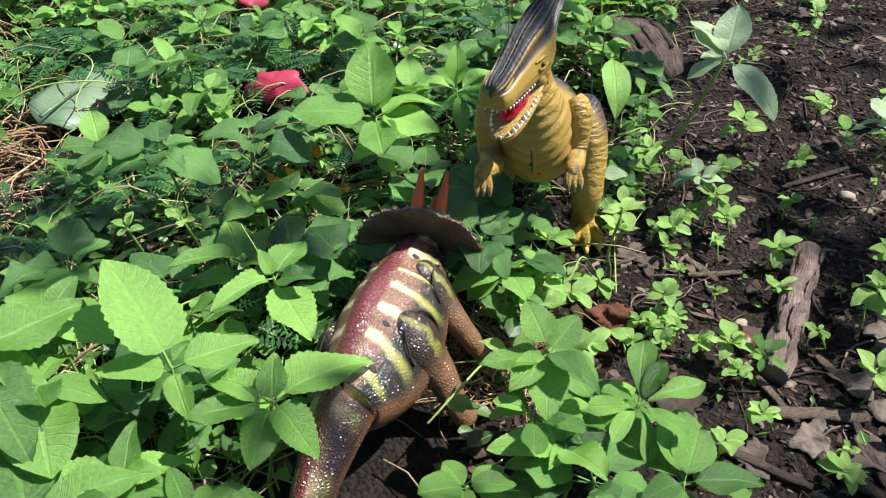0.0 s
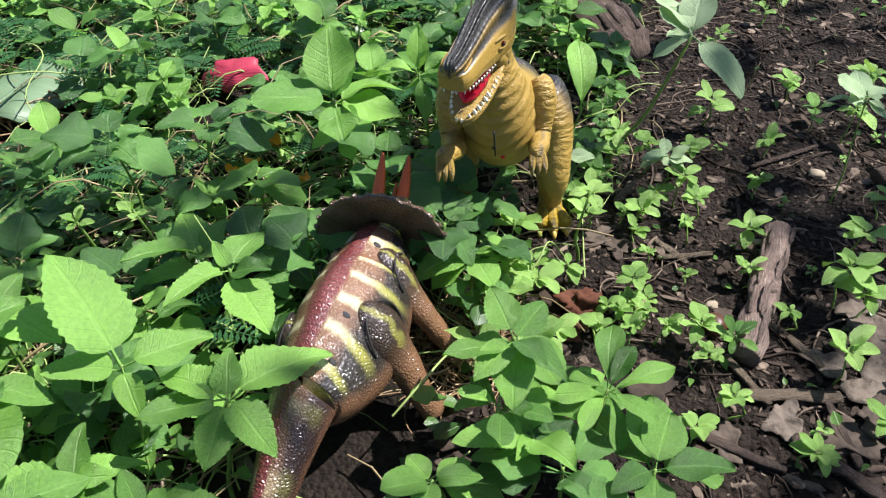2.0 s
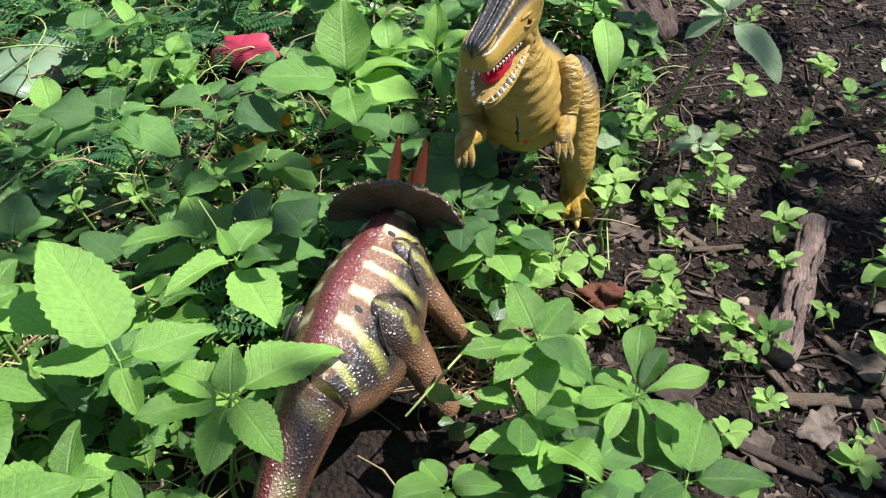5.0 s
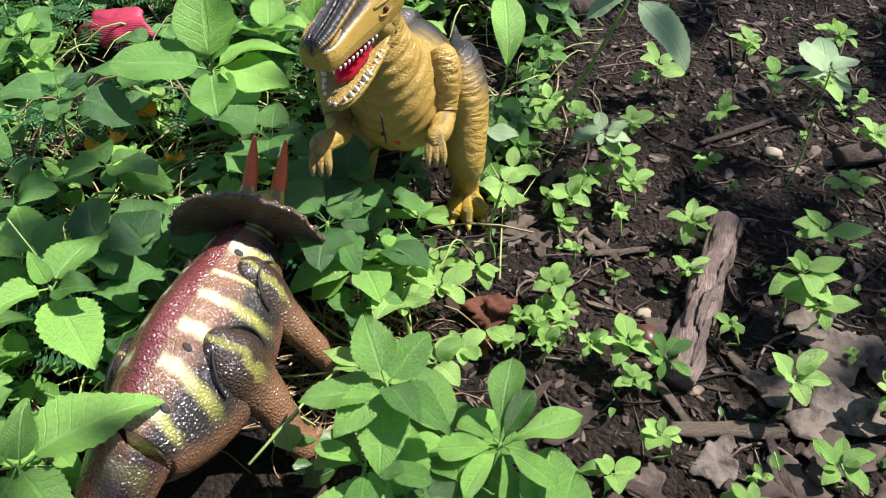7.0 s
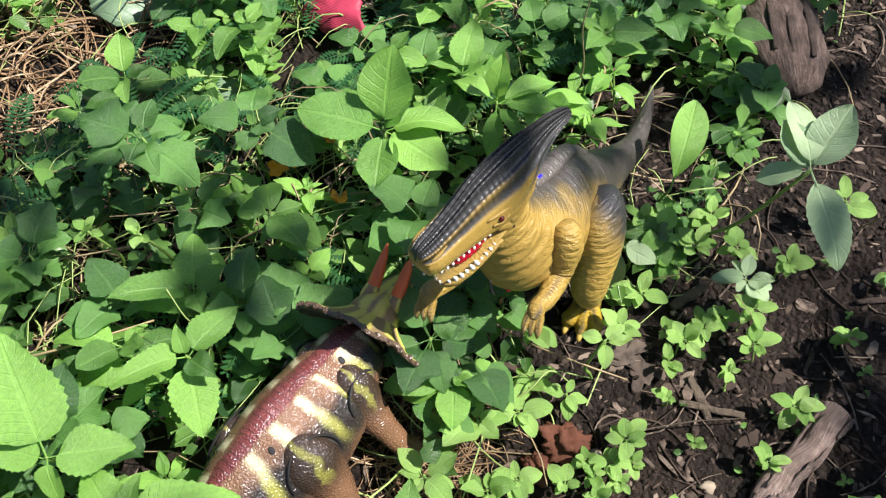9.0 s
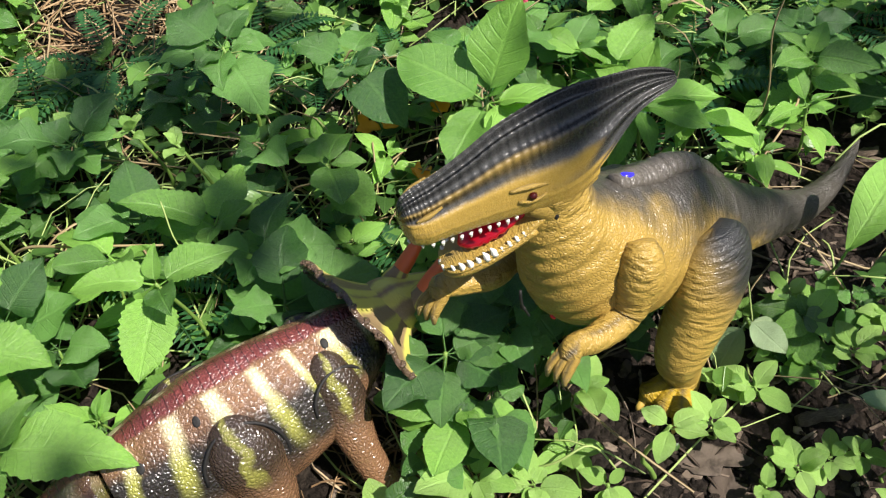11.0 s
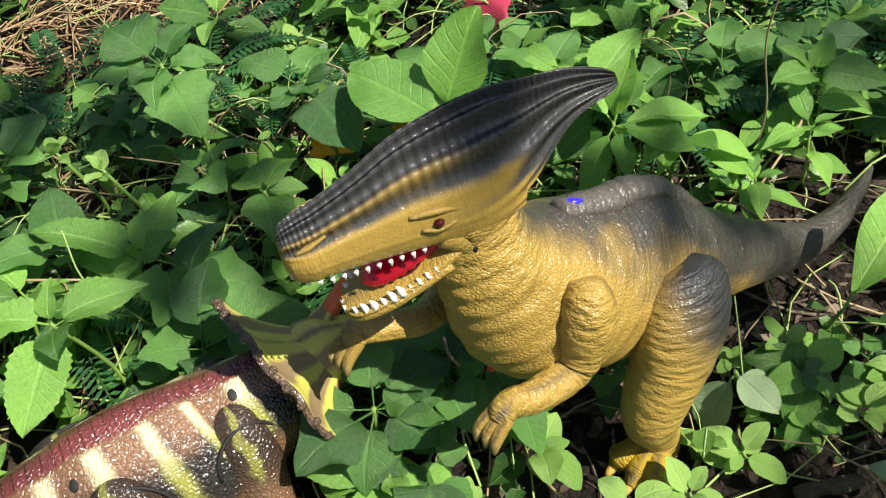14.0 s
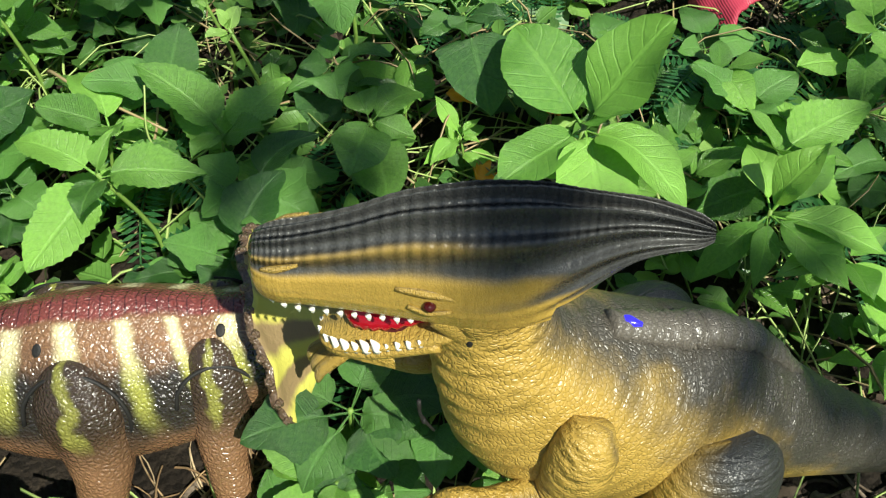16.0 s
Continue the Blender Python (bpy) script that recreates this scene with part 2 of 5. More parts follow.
SKIN_FOOT = ochre_skin("yellow_foot_vinyl", ((0.0, -0.5), (1.0, -0.5)), 0.5, base=(0.52, 0.34, 0.02))
TOOTH = plain("ivory_teeth", (0.80, 0.78, 0.68), 0.35, 0.15)
GUM = plain("red_gum", (0.085, 0.020, 0.018), 0.35, 0.5)
CLAW = plain("ochre_claw", (0.50, 0.34, 0.07), 0.4, 0.3)
EYE_RED = plain("dark_red_eye", (0.045, 0.004, 0.003), 0.12, 0.1)
BLACK = plain("black_recess", (0.008, 0.007, 0.006), 0.7, 0.2)


def lamp_material(name, color, strength):
    s = Shade(name)
    p = s.finish(color, 0.15)
    s.put(p.inputs["Emission Color"], color)
    p.inputs["Emission Strength"].default_value = strength
    p.inputs["Transmission Weight"].default_value = 0.3
    return s.mat


TONGUE = lamp_material("lit_red_tongue", (0.40, 0.005, 0.016), 0.07)
LED_BLUE = lamp_material("blue_back_lamp", (0.035, 0.025, 0.85), 0.45)


def brown_hide(name, kind):
    """Brown pebbled toy hide with a maroon ridge, yellow bars and dark flanks."""
    s = Shade(name)
    u, v = s.uv()
    d = s.math("MULTIPLY", s.math("ABSOLUTE", s.math("SUBTRACT", v, 0.5)), 2.0)
    blotch, fine = s.noise(55.0, 4.0), s.noise(800.0, 3.0)
    pebble = s.math("ADD", s.math("MULTIPLY", s.step(s.cells(330.0), 0.0, 0.42), 0.75), s.math("MULTIPLY", s.step(s.cells(560.0), 0.0, 0.35), 0.25))
    wob = s.math("MULTIPLY", s.math("SUBTRACT", blotch, 0.5), 0.16)
    brown = s.mix(blotch, (0.290, 0.155, 0.078), (0.165, 0.086, 0.044))
    col = brown
    if kind in ("body", "tail", "leg"):
        if kind == "leg":
            dark = s.math("SUBTRACT", 1.0, s.step(s.math("ADD", u, wob), 0.30, 0.56))
            bar = s.math("MULTIPLY", s.math("SUBTRACT", 1.0, s.step(s.math("ABSOLUTE", s.math("SUBTRACT", s.math("ABSOLUTE", s.math("SUBTRACT", s.math("ADD", v, wob), 0.5)), 0.26)), 0.012, 0.040)),
                         s.math("SUBTRACT", 1.0, s.step(u, 0.34, 0.44)))
        else:
            n_bars = 7.5 if kind == "body" else 4.0
            lean = s.math("ADD", s.math("ADD", s.math("MULTIPLY", u, n_bars), s.math("MULTIPLY", d, -0.12)), s.math("ADD", s.math("MULTIPLY", wob, 2.0), 0.54))
            f = s.math("ABSOLUTE", s.math("SUBTRACT", s.math("FRACT", lean), 0.5))
            bar = s.math("SUBTRACT", 1.0, s.step(f, 0.03, 0.25))
            bar = s.math("MULTIPLY", bar, s.math("MULTIPLY", s.step(d, 0.07, 0.10), s.math("SUBTRACT", 1.0, s.step(d, 0.36, 0.54))))
            dark = s.math("MULTIPLY", s.step(s.math("ADD", s.math("ADD", d, wob), s.math("MULTIPLY", u, -0.06)), 0.12, 0.30), s.math("SUBTRACT", 1.0, s.step(s.math("ADD", d, wob), 0.46, 0.64)))
        col = s.mix(s.math("MULTIPLY", dark, 0.85 if kind == "leg" else 0.96), col, (0.013, 0.014, 0.013))
        if kind == "tail":
            col = s.mix(0.35, col, (0.075, 0.030, 0.026))
        col = s.mix(s.math("MULTIPLY", bar, {"tail": 0.25, "leg": 0.6}.get(kind, 0.86)), col, s.mix(s.step(d, 0.14, 0.34), (0.84, 0.76, 0.44), (0.36, 0.36, 0.070)))
        if kind != "leg":
            ridge = s.math("SUBTRACT", 1.0, s.step(s.math("ADD", d, s.math("MULTIPLY", wob, 0.6)), 0.055, 0.090))
            col = s.mix(s.math("MULTIPLY", ridge, 0.92), col, s.mix(blotch, (0.23, 0.050, 0.040), (0.115, 0.026, 0.032)))
    elif kind == "frill":
        col = s.mix(blotch, (0.135, 0.086, 0.052), (0.085, 0.056, 0.036))
    plates = s.math("ABSOLUTE", s.math("SINE", s.math("MULTIPLY", u, 105.0)))
    col = s.mix(s.math("MULTIPLY", s.math("SUBTRACT", 1.0, s.step(pebble, 0.05, 0.55)), 0.30), col, (0.020, 0.012, 0.008))
    if kind in ("body", "tail"):
        col = s.mix(s.math("MULTIPLY", ridge, s.math("MULTIPLY", s.math("SUBTRACT", 1.0, s.step(plates, 0.05, 0.30)), 0.7)), col, (0.02, 0.008, 0.008))
    n = s.bump(s.math("ADD", s.math("MULTIPLY", pebble, 1.0), s.math("MULTIPLY", blotch, 0.8)), 0.75, 0.0010)
    s.finish(col, s.ramp(fine, ((0.3, 0.16), (0.7, 0.27))), n, 0.75)
    return s.mat


HIDE_BODY, HIDE_TAIL, HIDE_LEG, HIDE_FRILL, HIDE_PLAIN = (brown_hide("brown_hide_" + k, k) for k in ("body", "tail", "leg", "frill", "plain"))


def skull_material():
    s = Shade("yellow_skull_paint")
    u, v = s.uv()
    d = s.math("MULTIPLY", s.math("ABSOLUTE", s.math("SUBTRACT", v, 0.5)), 2.0)
    blotch = s.noise(60.0, 4.0)
    band = s.math("ABSOLUTE", s.math("SUBTRACT", s.math("FRACT", s.math("MULTIPLY", s.math("ADD", d, s.math("MULTIPLY", blotch, 0.16)), 3.0)), 0.5))
    col = s.mix(s.step(band, 0.12, 0.32), (0.54, 0.50, 0.10), (0.25, 0.175, 0.085))
    s.finish(col, 0.45, s.bump(s.noise(320.0, 4.0), 0.5, 0.0012), 0.45)
    return s.mat


SKULL = skull_material()
HORN = plain("orange_horn", (0.74, 0.15, 0.040), 0.38, 0.4, 60.0)
def petal_material():
    s = Shade("crimson_petal")
    u, v = s.uv()
    rib = s.math("SINE", s.math("ADD", s.math("MULTIPLY", v, 230.0), s.math("MULTIPLY", s.noise(30.0), 9.0)))
    col = s.mix(s.noise(35.0), (0.46, 0.050, 0.088), (0.25, 0.020, 0.042))
    col = s.mix(s.math("MULTIPLY", s.step(rib, 0.2, 1.0), 0.14), col, (0.16, 0.012, 0.028))
    s.finish(col, 0.48, s.bump(rib, 0.35, 0.0006), 0.4)
    return s.mat


PETAL = petal_material()
BANANA = leaf_material("banana_blade", (0.09, 0.17, 0.085), (0.19, 0.29, 0.16), (0.18, 0.32, 0.12), veins=26.0, rough=0.4, thin=0.25)
CLOD = plain("red_earth", (0.15, 0.060, 0.035), 0.95, 0.7, 60.0, 1.0, 0.2)
NUT = plain("brown_husk", (0.085, 0.032, 0.016), 0.45, 0.6, 50.0)
PALE_CHIP = plain("pale_fragment", (0.34, 0.28, 0.19), 0.8, 0.5, 90.0)
FLOWER = plain("orange_petal", (0.80, 0.32, 0.01), 0.5, 0.3)

# ---- mesh helpers ----
def part(name, bm, material, parent=None, label="", smooth=True):
    me = bpy.data.meshes.new(name)
    bm.to_mesh(me)
    bm.free()
    me.materials.append(material)
    if smooth:
        me.polygons.foreach_set("use_smooth", [True] * len(me.polygons))
    ob = new(name, me)
    ob.parent = parent
    if label:
        ob["label"] = label
    return ob


def shared(name, me, parent, m):
    ob = new(name, me)
    ob.parent = parent
    ob.matrix_basis = m
    return ob


def thing(name, m, label, category, group="", kind=""):
    ob = new(name)
    ob.empty_display_size = 0.02
    ob.matrix_basis = m
    return tagged(ob, label, category, group, kind)


def spline(pts, sub):
    """Points on a smooth curve through pts (Catmull-Rom), any number of values a point."""
    p = [np.array(q, float) for q in pts]
    p = [2 * p[0] - p[1]] + p + [2 * p[-1] - p[-2]]
    out = []
    for i in range(1, len(p) - 2):
        for k in range(sub):
            t = k / sub
            out.append(0.5 * (2 * p[i] + (p[i + 1] - p[i - 1]) * t + (2 * p[i - 1] - 5 * p[i] + 4 * p[i + 1] - p[i + 2]) * t * t
                              + (3 * p[i] - p[i - 1] - 3 * p[i + 1] + p[i + 2]) * t ** 3))
    out.append(p[-2])
    return out


def loft(pts, n=24, sub=4, up=(0, 0, 1), relief=None, bm=None):
    """A closed skin through rings (x, y, z, half width, half height up, half height down)."""
    own = bm or bmesh.new()
    uvl = own.loops.layers.uv.verify()
    rings = spline([q if len(q) == 6 else (*q[:3], q[3], q[-1], q[-1]) for q in pts], sub)
    c = [Vector(r[:3]) for r in rings]
    up = Vector(up)
    rows = []
    for i, r in enumerate(rings):
        tan = (c[min(i + 1, len(c) - 1)] - c[max(i - 1, 0)]).normalized()
        side = tan.cross(up).normalized()
        dors = side.cross(tan).normalized()
        row = []
        for k in range(n):
            a = 2 * math.pi * k / n
            w, h = max(r[3], 1e-4), max(r[4] if math.cos(a) < 0 else r[5], 1e-4)
            g = 1.0 + (relief(i / (len(rings) - 1), k / n) if relief else 0.0)
            row.append(own.verts.new(c[i] + side * math.sin(a) * w * g - dors * math.cos(a) * h * g))
        rows.append(row)
    m = len(rows) - 1
    for i in range(m):
        for k in range(n):
            f = own.faces.new((rows[i][k], rows[i][(k + 1) % n], rows[i + 1][(k + 1) % n], rows[i + 1][k]))
            for loop, (uu, vv) in zip(f.loops, ((i, k), (i, k + 1), (i + 1, k + 1), (i + 1, k))):
                loop[uvl].uv = (uu / m, vv / n)
    for row, centre, uu in ((rows[0], c[0], 0.0), (rows[-1], c[-1], 1.0)):
        tip = own.verts.new(centre)
        for k in range(n):
            f = own.faces.new((row[k], row[(k + 1) % n], tip))
            for loop, vv in zip(f.loops, (k, k + 1, k + 0.5)):
                loop[uvl].uv = (uu, vv / n)
    if bm is None:
        bmesh.ops.recalc_face_normals(own, faces=own.faces)
    return own


def tube(pts, r0, r1, n=6, sub=3):
    k = len(pts) - 1
    return loft([(*p, r0 + (r1 - r0) * i / k, r0 + (r1 - r0) * i / k) for i, p in enumerate(pts)], n, sub, up=(0.31, 0.52, 0.8))


def blob(size, seed, rough=0.25, sub=2):
    bm = bmesh.new()
    bmesh.ops.create_icosphere(bm, subdivisions=sub, radius=1.0)
    for v in bm.verts:
        q = v.co * 1.7 + Vector((seed * 3.1, seed, 0))
        v.co *= 1 + rough * noise.noise(q) + rough * 0.5 * noise.noise(q * 3) + rough * rough * 0.35 * noise.noise(q * 8)
        v.co = Vector((v.co.x * size[0], v.co.y * size[1], v.co.z * size[2]))
    return bm


def cone_mesh(name, length, radius, bend=0.0, n=8, mat=None):
    bm = loft([(0, 0, 0, radius, radius), (bend * 0.25, 0, length * 0.5, radius * 0.72, radius * 0.72), (bend, 0, length, radius * 0.12, radius * 0.12)], n, 2, up=(1, 0, 0))
    me = bpy.data.meshes.new(name)
    bm.to_mesh(me)
    bm.free()
    me.polygons.foreach_set("use_smooth", [True] * len(me.polygons))
    me.materials.append(mat)
    return me


PROFILES = {
    "ovate": lambda s: (math.sin(math.pi * s ** 0.70) ** 0.66) * (1 - 0.22 * s),
    "elliptic": lambda s: math.sin(math.pi * s ** 0.90) ** 0.68,
    "obovate": lambda s: math.sin(math.pi * s ** 1.45) ** 0.55 * (0.62 + 0.38 * s),
    "lance": lambda s: math.sin(math.pi * s ** 0.85) ** 1.1,
    "heart": lambda s: (min(1.0, 0.55 + 3.2 * s) if s < 0.15 else 1.0) * math.cos(math.pi / 2 * s ** 1.5) ** 0.9,
    "round": lambda s: math.sin(math.pi * s ** 0.9) ** 0.55,
    "lobed": lambda s: math.sin(math.pi * s ** 0.7) ** 0.8 * (0.90 + 0.10 * math.cos(s * 13)),
}


def leaf_mesh(name, shape, ratio, mat, seed, teeth=0.0, fold=0.25, droop=0.35, stalk=0.14, rows=14, cols=4):
    """A leaf one metre long along x, to be scaled: stalk, midrib fold, droop and wavy, toothed margin."""
    rnd = random.Random(seed)
    bm = bmesh.new()
    uvl = bm.loops.layers.uv.verify()
    ph, twist = rnd.uniform(0, 6), rnd.uniform(-0.25, 0.25)
    grid = []
    for i in range(rows + 1):
        s = i / rows
        w = ratio * 0.5 * max(PROFILES[shape](min(max(s, 0.004), 0.996)), 0.012)
        if teeth and 0 < i < rows:
            w *= 1 + teeth * (1 if i % 2 else -1)
        line = []
        for j in range(-cols // 2, cols // 2 + 1):
            q = j / (cols / 2)
            y = q * w
            z = fold * abs(y) - droop * s * s + 0.055 * ratio * math.sin(s * 9 + ph + q * 2) * abs(q) + 0.018 * math.sin(s * 5 + ph) + twist * y * s
            line.append(bm.verts.new((stalk + (1 - stalk) * s * (1 - 0.12 * droop * s), y, z)))
        grid.append(line)
    for i in range(rows):
        for j in range(cols):
            f = bm.faces.new((grid[i][j], grid[i + 1][j], grid[i + 1][j + 1], grid[i][j + 1]))
            for loop, (a, b) in zip(f.loops, ((i, j), (i + 1, j), (i + 1, j + 1), (i, j + 1))):
                loop[uvl].uv = (a / rows, b / cols)
    # the stalk
    r = 0.014
    a = [bm.verts.new((0, r * math.cos(t), r * math.sin(t) - 0.01)) for t in (0, 2.1, 4.2)]
    b = [bm.verts.new((stalk * 1.25, r * math.cos(t), r * math.sin(t) - 0.012)) for t in (0, 2.1, 4.2)]
    for k in range(3):
        f = bm.faces.new((a[k], a[(k + 1) % 3], b[(k + 1) % 3], b[k]))
        for loop in f.loops:
            loop[uvl].uv = (0.5, 0.5)
    me = bpy.data.meshes.new(name)
    bm.to_mesh(me)
    bm.free()
    me.polygons.foreach_set("use_smooth", [True] * len(me.polygons))
    me.materials.append(mat)
    return me


KINDS = {
    "toothed": [leaf_mesh("leaf", "ovate", r, LEAF, 10 + k, 0.045, f, d, rows=24) for k, (r, f, d) in enumerate(((0.62, 0.25, 0.25), (0.56, 0.35, 0.40), (0.66, 0.15, 0.15), (0.58, 0.3, 0.3)))],
    "smooth": [leaf_mesh("leaf", "obovate", r, LEAF, 30 + k, 0.0, f, d) for k, (r, f, d) in enumerate(((0.52, 0.2, 0.2), (0.46, 0.35, 0.35), (0.56, 0.1, 0.1)))],
    "broad": [leaf_mesh("leaf", "elliptic", r, LEAF, 50 + k, 0.020, f, d, rows=20) for k, (r, f, d) in enumerate(((0.62, 0.15, 0.25), (0.68, 0.25, 0.12), (0.56, 0.3, 0.4)))],
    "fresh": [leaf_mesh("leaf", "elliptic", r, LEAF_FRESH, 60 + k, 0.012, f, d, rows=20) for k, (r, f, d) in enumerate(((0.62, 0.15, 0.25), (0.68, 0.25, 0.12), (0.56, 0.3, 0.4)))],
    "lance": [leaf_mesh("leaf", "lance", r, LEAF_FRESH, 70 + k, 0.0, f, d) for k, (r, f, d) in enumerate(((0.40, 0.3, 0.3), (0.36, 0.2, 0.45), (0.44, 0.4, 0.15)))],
    "heart": [leaf_mesh("leaf", "heart", r, LEAF_DEEP, 90 + k, 0.02, f, d, stalk=0.3) for k, (r, f, d) in enumerate(((0.72, 0.15, 0.25), (0.64, 0.3, 0.35), (0.78, 0.1, 0.15)))],
    "lobed": [leaf_mesh("leaf", "lobed", r, LEAF_DEEP, 110 + k, 0.02, f, d, stalk=0.25, rows=20) for k, (r, f, d) in enumerate(((0.85, 0.15, 0.25), (0.75, 0.25, 0.3)))],
    "pale": [leaf_mesh("leaf", "elliptic", r, LEAF_PALE, 130 + k, 0.015, f, d) for k, (r, f, d) in enumerate(((0.56, 0.2, 0.25), (0.50, 0.3, 0.45), (0.60, 0.12, 0.1)))],
    "pale_long": [leaf_mesh("leaf", "elliptic", 0.40, LEAF_PALE, 135, 0.03, 0.15, 0.30, rows=20)],
    "lime": [leaf_mesh("leaf", "round", r, LEAF_LIME, 150 + k, 0.0, f, d, rows=9) for k, (r, f, d) in enumerate(((0.60, 0.2, 0.2), (0.68, 0.1, 0.3), (0.52, 0.3, 0.1)))],
    "tender": [leaf_mesh("leaf", "elliptic", r, LEAF_LIME, 170 + k, 0.015, f, d, rows=10) for k, (r, f, d) in enumerate(((0.56, 0.25, 0.2), (0.62, 0.2, 0.35), (0.5, 0.15, 0.1)))],
}


def set_leaf(parent, kind, at, azimuth, pitch, size, k=0, roll=0.0):
    """One leaf: grows from `at` towards azimuth (degrees, from +x), pitched up, size in metres."""
    me = KINDS[kind][k % len(KINDS[kind])]
    m = Matrix.Translation(at) @ Euler((radians(roll), radians(-pitch), radians(azimuth))).to_matrix().to_4x4() @ Matrix.Scale(size, 4)
    return shared("leaf", me, parent, m)


def leaf_to(parent, kind, at, tip, k=0, roll=0.0):
    """One leaf that grows from `at` and reaches about to tip."""
    d = Vector(tip) - Vector(at)
    return set_leaf(parent, kind, at, math.degrees(math.atan2(d.y, d.x)), math.degrees(math.atan2(d.z, d.xy.length)) + 9, d.length * 1.04, k, roll)

# ---- ground ----
def ground_height(x, y):
    v = Vector((x, y, 0))
    near = math.exp(-((x - 0.1) ** 2 + (y - 0.8) ** 2) / 6.0)
    return near * (0.010 * noise.noise(v * 4.5) + 0.005 * noise.noise(v * 17) + 0.0028 * noise.noise(v * 60)) - 0.004


def build_ground():
    fine = [i * 0.011 for i in range(-110, 111)]
    grow, step = [], 0.011
    edge = fine[-1]
    while edge < 60:
        step *= 1.35
        edge += step
        grow.append(edge)
    axis = [-g for g in reversed(grow)] + fine + grow
    verts = [(x + 0.05, y + 0.9, ground_height(x + 0.05, y + 0.9)) for y in axis for x in axis]
    n = len(axis)
    faces = [(j * n + i, j * n + i + 1, (j + 1) * n + i + 1, (j + 1) * n + i) for j in range(n - 1) for i in range(n - 1)]
    me = bpy.data.meshes.new("ground")
    me.from_pydata(verts, [], faces)
    me.materials.append(SOIL)
    me.polygons.foreach_set("use_smooth", [True] * len(faces))
    return tagged(new("ground", me), "dark damp crumbly garden soil with rotting litter", "ground", kind="structure")


build_ground()


# ---- the ochre crested toy dinosaur ----
def crested_toy():
    base = Vector((0.130, 0.805, 0.0))
    toy = thing("toy_dinosaur", pose(*base), "yellow and charcoal plastic crested toy dinosaur with open toothed mouth", "toy dinosaur", "toy dinosaurs")

    def L(*pts):
        return [(p[0] - base.x, p[1] - base.y, p[2], *p[3:]) for p in pts]

    def pt(x, y, z):
        return Vector((x, y, z)) - base

    # trunk with neck and tail; the up vector lies along the back of the neck
    trunk = L((0.102, 0.742, 0.252, 0.021, 0.021, 0.021), (0.105, 0.744, 0.232, 0.0205, 0.0245, 0.0225), (0.110, 0.752, 0.206, 0.0275, 0.0255, 0.034),
              (0.116, 0.772, 0.175, 0.0395, 0.0395, 0.053), (0.124, 0.800, 0.148, 0.043, 0.049, 0.054), (0.132, 0.830, 0.134, 0.040, 0.050, 0.046),
              (0.143, 0.862, 0.116, 0.033, 0.040, 0.036), (0.156, 0.900, 0.094, 0.025, 0.028, 0.026), (0.168, 0.942, 0.068, 0.0185, 0.020, 0.019),
              (0.178, 0.985, 0.043, 0.0135, 0.015, 0.014), (0.183, 1.030, 0.031, 0.0095, 0.010, 0.010), (0.183, 1.066, 0.033, 0.0055, 0.006, 0.006), (0.181, 1.086, 0.037, 0.0018, 0.002, 0.002))
    trunk_part = part("body", loft(trunk, 48, 16, up=(0.08, 0.9, 0.75), relief=lambda u, v: 0.012 * math.sin(u * 150) * max(0, 1 - abs(v - 0.5) * 6) + (0.030 * math.sin(u * 270 + 2 * math.cos(v * 6.28)) + 0.012 * math.sin(u * 120 + v * 9)) * max(0, 1 - min(v, 1 - v) * 3.4) ** 0.5 * (0.1 < u < 0.40)), SKIN_BODY, toy)
    # low ridge along the spine
    line = [trunk_part.data.vertices[i * 48 + 24].co.copy() for i in range(len(trunk_part.data.vertices) // 48)]
    line = [p for p in line if 0.792 < p.y + base.y < 0.892]
    line = line[::max(1, len(line) // 12)]
    swell = [math.sin(math.pi * min(1.0, 0.12 + 0.88 * k / (len(line) - 1))) ** 0.7 for k in range(len(line))]
    part("spine_ridge", loft([(p.x, p.y, p.z, 0.0035 + 0.0060 * q, 0.0014 + 0.0066 * q, 0.004) for p, q in zip(line, swell)], 20, 8, up=(0, 0.4, 0.9), relief=lambda u, v: 0.05 * math.sin(u * 150)), SKIN_RIDGE, toy, "ribbed grey-brown ridge along the back")
    lamp = line[1]
    part("back_lamp", loft([(lamp.x - 0.004, lamp.y - 0.003, lamp.z + 0.0030, 0.0010, 0.0010), (lamp.x, lamp.y, lamp.z + 0.0042, 0.0028, 0.0024), (lamp.x + 0.004, lamp.y + 0.005, lamp.z + 0.0042, 0.0010, 0.0010)], 12, 3), LED_BLUE, toy, "small blue lamp in the back")
    # chest plate, split by a seam
    part("chest_seam", tube([pt(0.1075, 0.7135, 0.178), pt(0.1085, 0.7135, 0.165), pt(0.110, 0.7185, 0.148)], 0.0010, 0.0007), BLACK, toy)
    front = min((q.co for q in trunk_part.data.vertices if abs(q.co.x + 0.012) < 0.005 and abs(q.co.z - 0.137) < 0.004), key=lambda c: c.y)
    part("belly_dot", blob((0.0022, 0.0012, 0.0020), 5, 0.05), TONGUE, toy, "small red dot on the belly").location = front
    part("seam_hole", blob((0.0022, 0.0012, 0.0022), 3, 0.05), BLACK, toy).location = pt(0.1085, 0.7145, 0.160)

    # head, turned to the toy's right
    fwd = Vector((-0.45, -0.89, 0)).normalized()
    left = Vector((0.89, -0.45, 0)).normalized()
    hc = Vector((0.097, 0.728, 0.0)) - base

    def hd(a, lat, z):
        return hc + fwd * a + left * lat + Vector((0, 0, z))

    def hl(*pts):
        return [(*hd(p[0], 0, p[1]), *p[2:]) for p in pts]

